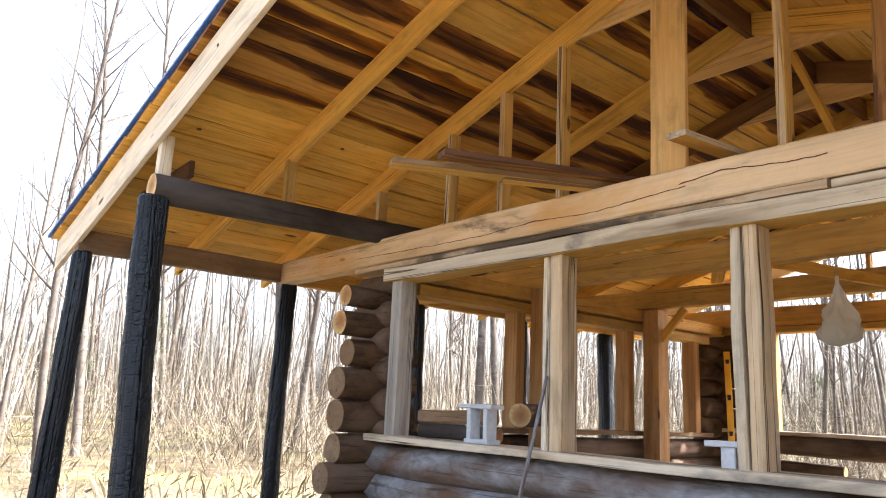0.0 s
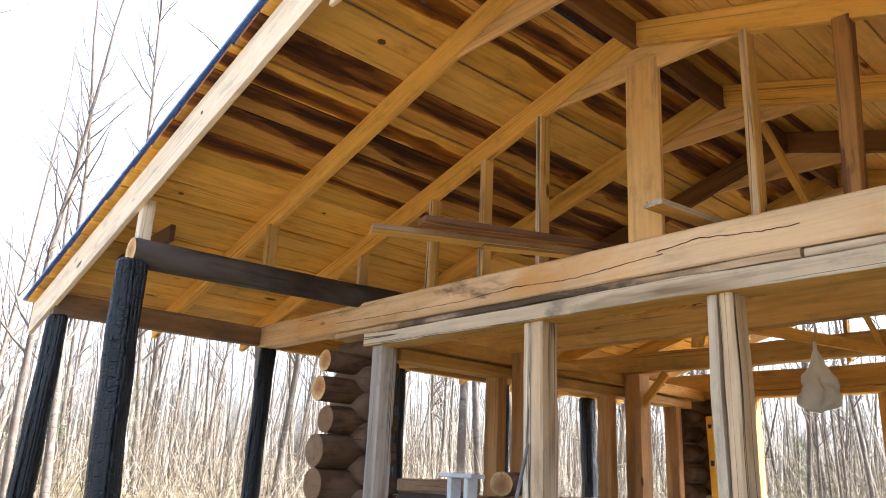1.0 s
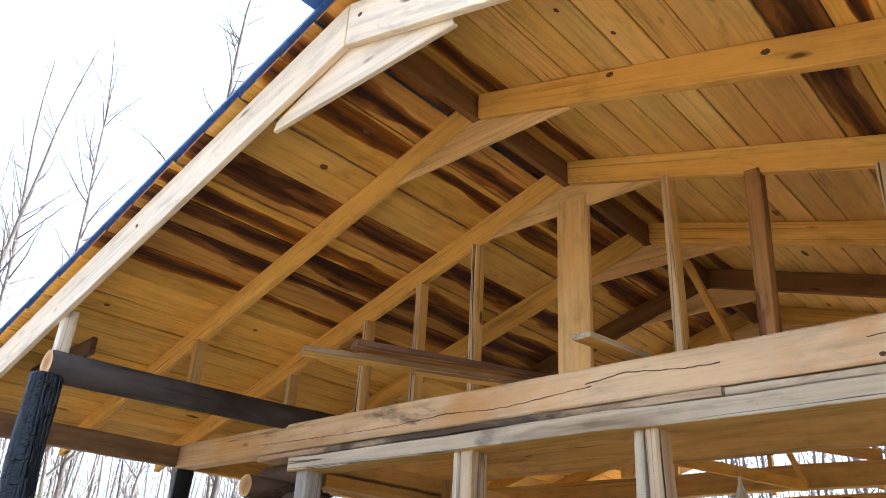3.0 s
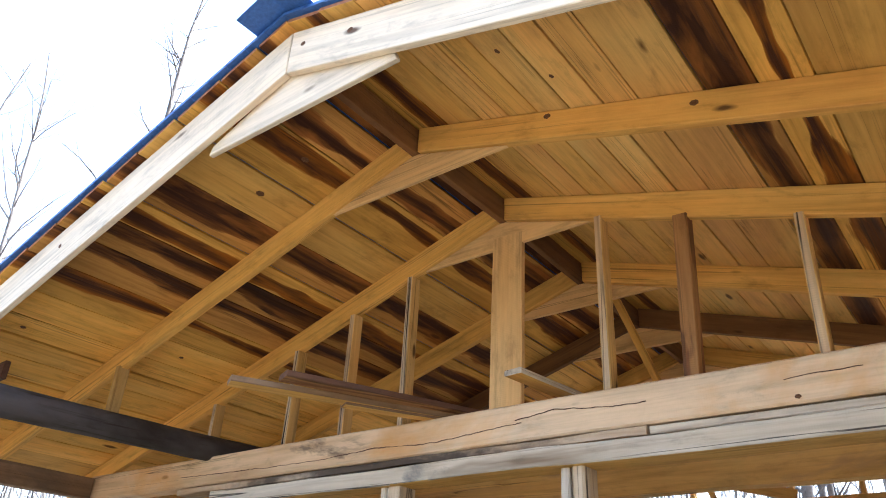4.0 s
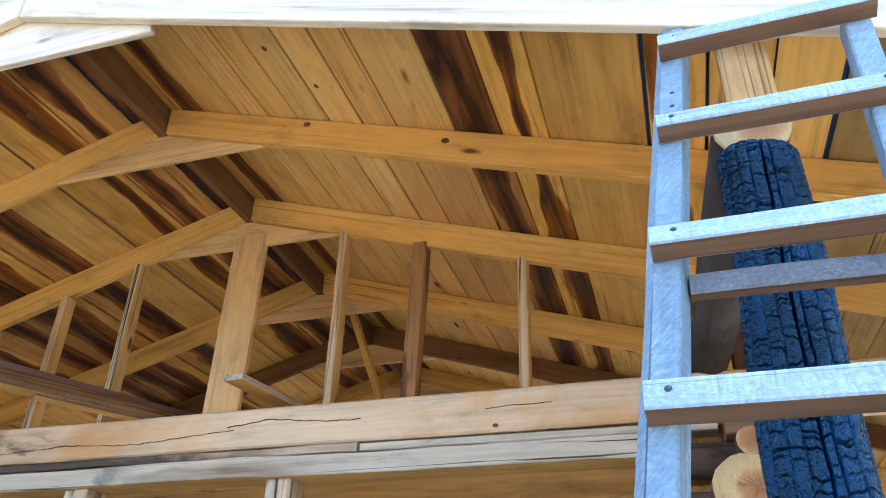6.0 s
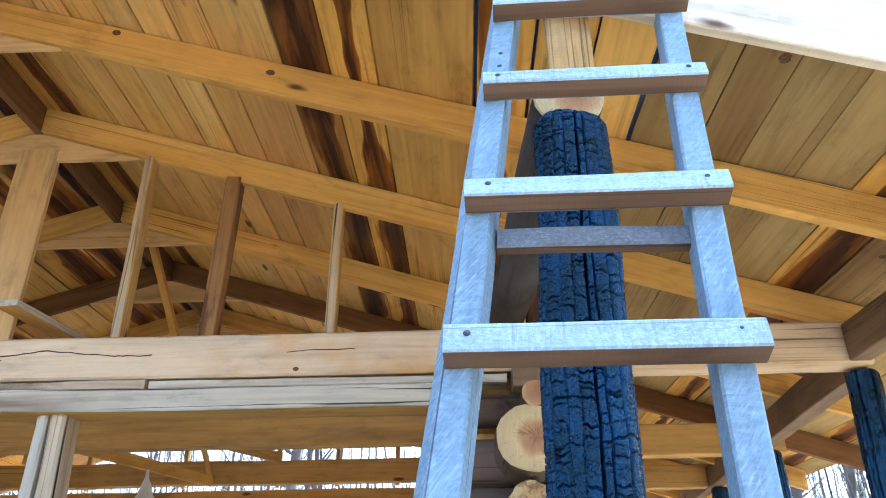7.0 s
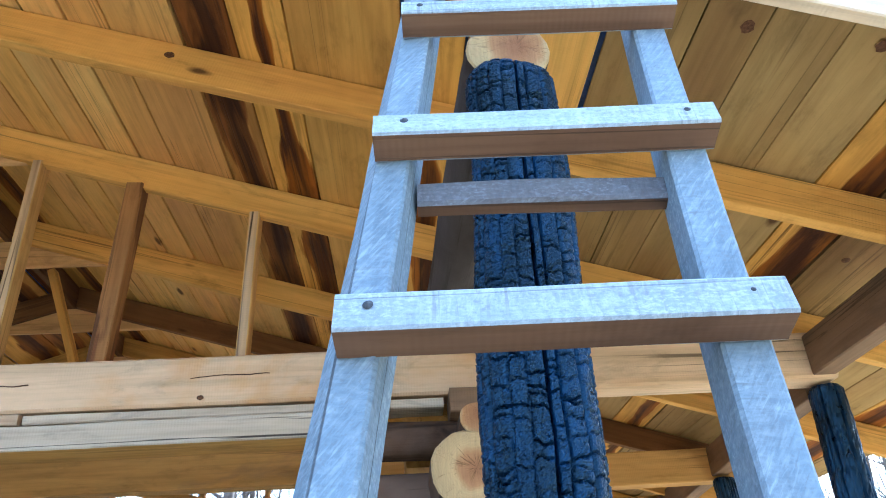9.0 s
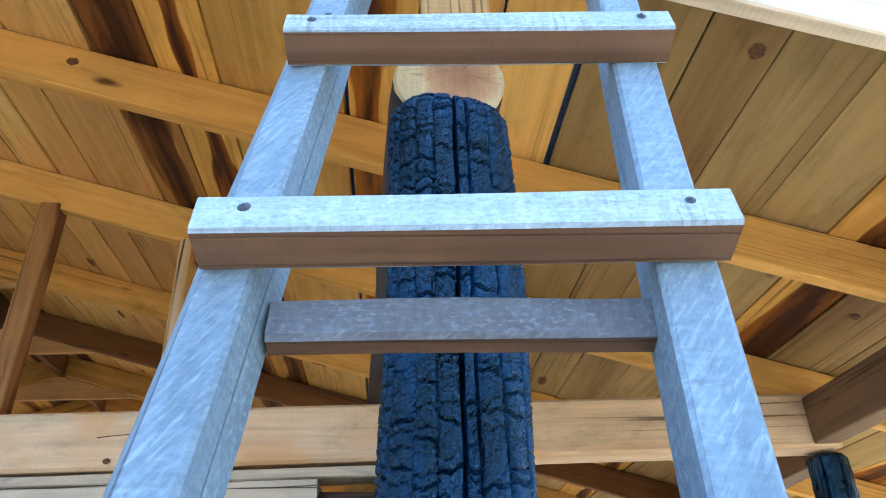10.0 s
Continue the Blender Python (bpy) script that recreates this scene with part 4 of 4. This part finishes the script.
def sawhorse():
    t = thing("step_stool", (-1.42, 0.02, 1.15), "small pale grey painted stool standing on the sill", "stool")
    beam("top", (-1.60, 0.0, 1.40), (-1.28, 0.0, 1.40), 0.13, 0.03, STOOLGREY, t)
    beam("base", (-1.54, 0.0, 1.165), (-1.31, 0.0, 1.165), 0.12, 0.03, STOOLGREY, t)
    for x in (-1.51, -1.35):
        beam("leg", (x, 0, 1.18), (x, 0, 1.385), 0.10, 0.04, STOOLGREY, t, up=(1, 0, 0))


sawhorse()
stool = thing("block_stand", (0.35, 0.0, 1.15), "small grey block stand on the window sill", "stand")
beam("top", (0.26, 0.02, 1.265), (0.47, 0.02, 1.265), 0.12, 0.03, STOOLGREY, stool)
beam("foot", (0.38, 0.02, 1.15), (0.38, 0.02, 1.25), 0.09, 0.08, STOOLGREY, stool, up=(1, 0, 0))

lev = thing("spirit_level", (-2.3, 5.0, 1.1), "yellow spirit level leaning against the log corner", "level")
beam("body", (-2.28, 4.95, 1.08), (-2.40, 5.12, 2.22), 0.03, 0.075, YELLOW, lev, up=(1, 0.6, 0))
for f in (0.12, 0.5, 0.88):
    p = Vector((-2.28, 4.95, 1.08)).lerp(Vector((-2.40, 5.12, 2.22)), f)
    beam("vial", p - Vector((0, 0.0, 0.04)), p + Vector((0, 0.0, 0.04)), 0.036, 0.045, BLACK, lev, up=(1, 0.6, 0))

stick = log("stick", (-0.672, -0.70, 0.0), (-0.778, -0.075, 1.60), 0.014, 0.011, LOGGREY, seed=500, sides=8, ends=(False, False))
tagged(stick, "thin grey pole leaning against the window post", "pole")


def bag():
    t = thing("hanging_bag", (0.13, 2.2, 2.0), "translucent white plastic bag hanging on a string", "bag")
    n, sides = 26, 36
    prof = [(0.0, 0.008), (0.06, 0.012), (0.12, 0.03), (0.2, 0.06), (0.3, 0.095), (0.38, 0.12), (0.45, 0.12), (0.5, 0.08), (0.515, 0.01)]
    verts = []
    for i in range(n):
        d = 0.515 * i / (n - 1)
        r = np.interp(d, [p[0] for p in prof], [p[1] for p in prof])
        for k in range(sides):
            a = 2 * math.pi * k / sides
            f = 1 + 0.22 * math.sin(a * 5 + d * 8) * math.exp(-d * 3) + 0.75 * noise.noise((1.9 * math.cos(a), 1.9 * math.sin(a), d * 8 + 3)) + 0.2 * noise.noise((6 * math.cos(a), 6 * math.sin(a), d * 22))
            verts.append((r * f * math.cos(a) * 1.15, r * f * math.sin(a) * 0.85, -d + 0.02 * math.cos(a + 1) * (d > 0.2)))
    faces = [(i * sides + k, (i + 1) * sides + k, (i + 1) * sides + (k + 1) % sides, i * sides + (k + 1) % sides) for i in range(n - 1) for k in range(sides)]
    faces += [tuple(range(sides)), tuple(range((n - 1) * sides, n * sides))[::-1]]
    ob = new("film", mesh_of("film", verts, faces, BAG, True))
    ob.matrix_basis = Matrix.Translation((0.09, 2.2, 2.49))
    under(ob, t)
    log("string", (0.09, 2.2, 2.48), (0.09, 2.22, 2.82), 0.004, 0.004, STRING, t, sides=6, ends=(False, False))


bag()

# ---- woods ----
def tube(verts, faces, pts, radii, sides):
    base = len(verts)
    for i, (p, r) in enumerate(zip(pts, radii)):
        d = (pts[min(i + 1, len(pts) - 1)] - pts[max(i - 1, 0)]).normalized()
        u = d.orthogonal().normalized()
        v = d.cross(u)
        for k in range(sides):
            a = 2 * math.pi * k / sides
            verts.append(p + u * (r * math.cos(a)) + v * (r * math.sin(a)))
    for i in range(len(pts) - 1):
        for k in range(sides):
            a, b = base + i * sides + k, base + i * sides + (k + 1) % sides
            faces.append((a, b, b + sides, a + sides))


def limb(rng, start, way, length, r, bend, n):
    pts, radii, p, d = [start], [r], start.copy(), way.normalized()
    for i in range(n):
        d = (d + Vector((rng.uniform(-1, 1), rng.uniform(-1, 1), rng.uniform(-0.4, 0.9))) * bend).normalized()
        p = p + d * (length / n)
        pts.append(p.copy())
        radii.append(r * (1 - (i + 1) / n * 0.85))
    return pts, radii


def tree_meshes(seed, height, r):
    rng = random.Random(seed)
    tv, tf, bv, bf = [], [], [], []
    pts, radii = limb(rng, Vector((0, 0, -0.2)), Vector((rng.uniform(-0.12, 0.12), rng.uniform(-0.12, 0.12), 1)), height, r, 0.055, 12)
    tube(tv, tf, pts, radii, 9)
    for _ in range(28):
        f = rng.uniform(0.28, 0.97)
        j = min(int(f * 12), 11)
        p = pts[j].lerp(pts[j + 1], f * 12 - j)
        a = rng.uniform(0, 6.283)
        ln = height * rng.uniform(0.08, 0.22) * (1.25 - f)
        q, qr = limb(rng, p, Vector((math.cos(a), math.sin(a), rng.uniform(0.5, 1.4))), ln + 0.5, radii[j] * 0.42, 0.22, 5)
        tube(bv, bf, q, qr, 5)
        for _ in range(4):
            k = rng.randint(1, 4)
            a2 = a + rng.uniform(-1.3, 1.3)
            w, wr = limb(rng, q[k], Vector((math.cos(a2), math.sin(a2), rng.uniform(0.3, 1.2))), ln * rng.uniform(0.25, 0.55) + 0.2, qr[k] * 0.6, 0.25, 3)
            tube(bv, bf, w, wr, 3)
    return mesh_of("trunk", tv, tf, TRUNK, True), mesh_of("crown", bv, bf, TRUNK, True)


PROTOS = [tree_meshes(70 + i, h, r) for i, (h, r) in enumerate(((15, 0.13), (12, 0.08), (17, 0.17), (10, 0.055), (13, 0.10), (8, 0.04)))]
rng = random.Random(5)


def plant_tree(x, y, k, sc):
    t = thing("bare_tree", (x, y, rise_at(x, y)), "leafless slender grey-brown tree standing in the woods", "tree", "woodland trees")
    turn = Matrix.Rotation(rng.uniform(0, 6.28), 4, "Z") @ Matrix.Scale(sc, 4)
    for name, me in zip(("trunk", "crown"), PROTOS[k]):
        ob = new(name, me)
        ob.matrix_basis = t.matrix_basis @ turn
        under(ob, t)


count = 0
while count < 235:
    a = rng.uniform(0, 2 * math.pi)
    x, y = math.cos(a), math.sin(a)
    if y < -0.35 and rng.random() < 0.75:
        continue
    d = 12.5 + 24 * rng.random() ** 1.2
    x, y = x * d, 2.5 + y * d
    if y < -5 and abs(x) < 14:
        continue
    if d < 26 and 154 < math.degrees(math.atan2(y + 3.6, x - 2.35)) < 176:
        continue
    plant_tree(x, y, rng.choice((0, 1, 1, 2, 3, 3, 4, 5, 5)), rng.uniform(0.8, 1.2))
    count += 1


for angle, far, k, size in ((162.2, 13.0, 1, 1.0), (169.6, 17.0, 3, 1.1), (164.8, 18.0, 4, 1.05), (167.0, 14.5, 1, 0.95), (173.0, 20.0, 5, 1.0)):
    plant_tree(2.35 + far * math.cos(radians(angle)), -3.6 + far * math.sin(radians(angle)), k, size)


def far_woods():
    verts, faces = [], []
    for _ in range(2200):
        a = rng.uniform(0.2 * math.pi, 1.1 * math.pi)
        d = rng.uniform(34, 75)
        x, y = d * math.cos(a), 2.5 + d * math.sin(a)
        z = rise_at(x, y)
        h, r = rng.uniform(5, 16), rng.uniform(0.03, 0.13)
        pts, radii = limb(rng, Vector((x, y, z - 0.2)), Vector((rng.uniform(-0.15, 0.15), rng.uniform(-0.15, 0.15), 1)), h, r, 0.07, 5)
        tube(verts, faces, pts, radii, 5)
        for _ in range(6):
            k = rng.randint(2, 4)
            b = rng.uniform(0, 6.28)
            q, qr = limb(rng, pts[k], Vector((math.cos(b), math.sin(b), rng.uniform(0.4, 1.4))), h * rng.uniform(0.1, 0.25), radii[k] * 0.4, 0.25, 3)
            tube(verts, faces, q, qr, 3)
    ob = new("far_woods", mesh_of("far_woods", verts, faces, STEMS, True))
    tagged(ob, "dense leafless woods in the distance", "woods", kind="stuff")


far_woods()


def brush():
    verts, faces = [], []
    made = 0
    while made < 6200:
        a = rng.uniform(-0.3 * math.pi, 1.25 * math.pi) if made % 5 == 0 else rng.uniform(0.24 * math.pi, 1.02 * math.pi)
        d = 11.5 + 30 * rng.random() ** 1.3
        x, y = d * math.cos(a), 2.5 + d * math.sin(a)
        made += 1
        h = rng.uniform(0.8, 5.5) * (0.35 + min(1.0, (d - 11) / 9) * 0.75)
        pts, radii = limb(rng, Vector((x, y, rise_at(x, y) - 0.05)), Vector((rng.uniform(-0.7, 0.7), rng.uniform(-0.7, 0.7), 1)), h, rng.uniform(0.004, 0.015), 0.2, 4)
        tube(verts, faces, pts, radii, 3)
        for _ in range(6):
            k = rng.randint(1, 4)
            b = rng.uniform(0, 6.28)
            q, qr = limb(rng, pts[k], Vector((math.cos(b), math.sin(b), rng.uniform(-0.3, 1.1))), h * rng.uniform(0.15, 0.45), max(radii[k], 0.003) * 0.8, 0.3, 2)
            tube(verts, faces, q, qr, 3)
    ob = new("brush", mesh_of("brush", verts, faces, BRUSH))
    tagged(ob, "tangled dry saplings and brush at the edge of the woods", "brush", kind="stuff")


brush()


def saplings():
    """A few young evergreens among the trunks."""
    for k, (x, y, h) in enumerate(((-24, 3.0, 3.5), (-27, 6.5, 4.5), (-21, 12, 2.6), (-17, 17, 3.0), (-9, 24, 3.2), (4, 27, 3.6), (-29, -1, 5.0), (14, 24, 3.5))):
        t = thing("young_evergreen", (x, y, rise_at(x, y)), "young evergreen tree with sparse green needles", "tree", "young evergreens")
        tv, tf, lv, lf = [], [], [], []
        pts, radii = limb(rng, Vector((0, 0, -0.1)), Vector((0, 0, 1)), h, 0.05, 0.03, 8)
        tube(tv, tf, pts, radii, 6)
        for i in range(60):
            f = rng.uniform(0.2, 1.0)
            j = min(int(f * 8), 7)
            a = rng.uniform(0, 6.28)
            q, qr = limb(rng, pts[j].lerp(pts[j + 1], f * 8 - j), Vector((math.cos(a), math.sin(a), 0.1)), (1.15 - f) * h * 0.4 + 0.1, 0.012, 0.12, 3)
            tube(tv, tf, q, qr, 3)
            for p in q[1:]:
                for _ in range(9):
                    o = p + Vector((rng.gauss(0, 0.1), rng.gauss(0, 0.1), rng.gauss(0, 0.06)))
                    d = Vector((rng.uniform(-1, 1), rng.uniform(-1, 1), rng.uniform(-0.5, 0.5))).normalized() * 0.09
                    w = d.orthogonal().normalized() * 0.014
                    n = len(lv)
                    lv += [o - w, o + w, o + d]
                    lf.append((n, n + 1, n + 2))
        for name, me in (("trunk", mesh_of("trunk", tv, tf, TRUNK, True)), ("crown", mesh_of("crown", lv, lf, EVERGREEN))):
            ob = new(name, me)
            ob.matrix_basis = t.matrix_basis.copy()
            under(ob, t)


saplings()


def grass():
    verts, faces = [], []
    for _ in range(16000):
        a = rng.uniform(-0.3 * math.pi, 1.25 * math.pi)
        d = 7 + 17 * rng.random()
        x, y = d * math.cos(a), 2.5 + d * math.sin(a)
        if abs(x) < 5.2 and y < 7:
            continue
        z = rise_at(x, y)
        h, b, l = rng.uniform(0.06, 0.42) * rng.random() + 0.04, rng.uniform(0, 6.28), rng.uniform(0, 0.25)
        dx, dy = math.cos(b), math.sin(b)
        i = len(verts)
        verts += [(x - dy * 0.008, y + dx * 0.008, z - 0.02), (x + dy * 0.008, y - dx * 0.008, z - 0.02), (x + dx * l * 0.4 + dy * 0.005, y + dy * l * 0.4 - dx * 0.005, z + h * 0.6), (x + dx * l, y + dy * l, z + h)]
        faces += [(i, i + 1, i + 2), (i, i + 2, i + 3)]
    ob = new("dry_grass", mesh_of("dry_grass", verts, faces, STRAW))
    tagged(ob, "dry straw-coloured grass and stalks on the clearing", "grass", kind="stuff")


grass()

# ---- roof boards and roofing ----
roof = thing("roof", (0, 2, 4.4), "low gable roof of sawn boards under dark blue roofing", "roof", kind="structure")
LEFT = ((0.22, "H"), (0.50, "H"), (0.86, "M"), (1.18, "P"), (1.48, "H"), (1.70, "M"), (1.94, "H"), (2.24, "H"), (2.57, "M"), (2.85, "Y"), (3.08, "Y"), (3.31, "Y"), (3.58, "Y"), (3.80, "Y"), (4.06, "P"), (4.30, "Y"), (4.55, "Y"), (4.80, "P"), (5.05, "Y"))
RIGHT = ((0.25, "M"), (0.50, "P"), (0.68, "Q"), (0.86, "P"), (1.05, "Q"), (1.24, "Q"), (1.42, "Q"), (1.73, "Q"), (1.95, "H"), (2.17, "M"), (2.60, "P"), (2.82, "M"), (3.03, "P"), (3.25, "P"), (3.50, "T"), (3.68, "T"), (3.90, "T"), (4.12, "T"), (4.35, "M"), (4.60, "T"), (4.82, "T"), (5.05, "T"), (5.26, "T"), (5.46, "M"), (5.64, "T"))
KIND = {"H": HEART, "M": MIXED, "P": PALE, "Q": PEACH, "T": TAN, "Y": YELLOW_PINE}
LIFT = APEX + DEEP + 0.003
board_rng = random.Random(9)
for s, kinds in ((-1, LEFT), (1, RIGHT)):
    a = 0.0
    for end, k in kinds:
        b = end - (0.003 if k == "T" else board_rng.choice((0.007, 0.010, 0.014, 0.019)))
        y_front = Y0 - 0.05 - (0.09 * (a + b) / 2 / EAVE if s < 0 else 0) + board_rng.uniform(-0.006, 0.006)
        up = board_rng.uniform(0, 0.005)
        pts = [(s * a, y_front, LIFT - PITCH * a + up), (s * a, Y1 + 0.04, LIFT - PITCH * a + up), (s * b, Y1 + 0.04, LIFT - PITCH * b + up), (s * b, y_front, LIFT - PITCH * b + up)]
        ob = slab("roof_board", pts, (s * 0.024 * PITCH * COS, 0, 0.024 * COS), KIND[k], roof, along=(0, 1, 0), edge=0.002)
        ob.data.materials.append(BOARDEND)
        for poly in ob.data.polygons:
            if abs(poly.normal.x) > 0.9:
                poly.material_index = 1
        a = end
for x, y, r in ((-0.98, -1.26, 0.022), (-2.96, -1.62, 0.016), (-0.60, -1.25, 0.02), (-2.7, -0.5, 0.014), (3.63, -1.57, 0.02), (4.0, -1.6, 0.02), (4.44, -0.48, 0.016), (0.95, -1.45, 0.013), (1.1, -1.2, 0.012)):
    knot((x, y, LIFT - PITCH * abs(x) - 0.001), (0, 1, 0), (1, 0, -PITCH if x > 0 else PITCH), r, roof)


def roofing():
    verts, faces = [], []
    lift = LIFT + 0.034
    for s in (-1, 1):
        n = 36
        for i in range(n):
            half = (EAVE if s < 0 else EAVE_R) + 0.09
            a, b = half * i / n, half * (i + 1) / n + 0.02
            ya = Y0 - 0.075 - (0.09 * a / EAVE if s < 0 else 0)
            j = len(verts)
            for x, dz in ((a, 0.0), (b, 0.007)):
                for y in (ya, Y1 + 0.07):
                    verts += [(s * x, y, lift - PITCH * x + dz), (s * x, y, lift - PITCH * x + dz + 0.020)]
            faces += [(j, j + 2, j + 6, j + 4), (j + 1, j + 5, j + 7, j + 3), (j, j + 4, j + 5, j + 1), (j + 2, j + 3, j + 7, j + 6), (j + 4, j + 6, j + 7, j + 5), (j, j + 1, j + 3, j + 2)]
    ob = new("shingles", mesh_of("shingles", verts, faces, SHINGLE))
    tagged(ob, "dark blue-black roofing courses", kind="stuff")
    under(ob, roof)


roofing()
for s in (-1, 1):
    z = LIFT + 0.073
    slab("ridge_cap", [(0, Y0 - 0.21, z), (s * 0.21, Y0 - 0.21, z - PITCH * 0.21), (s * 0.21, Y1 + 0.1, z - PITCH * 0.21), (0, Y1 + 0.1, z)], (0, 0, 0.008), SHINGLE, roof, along=(0, 1, 0), edge=0.0)
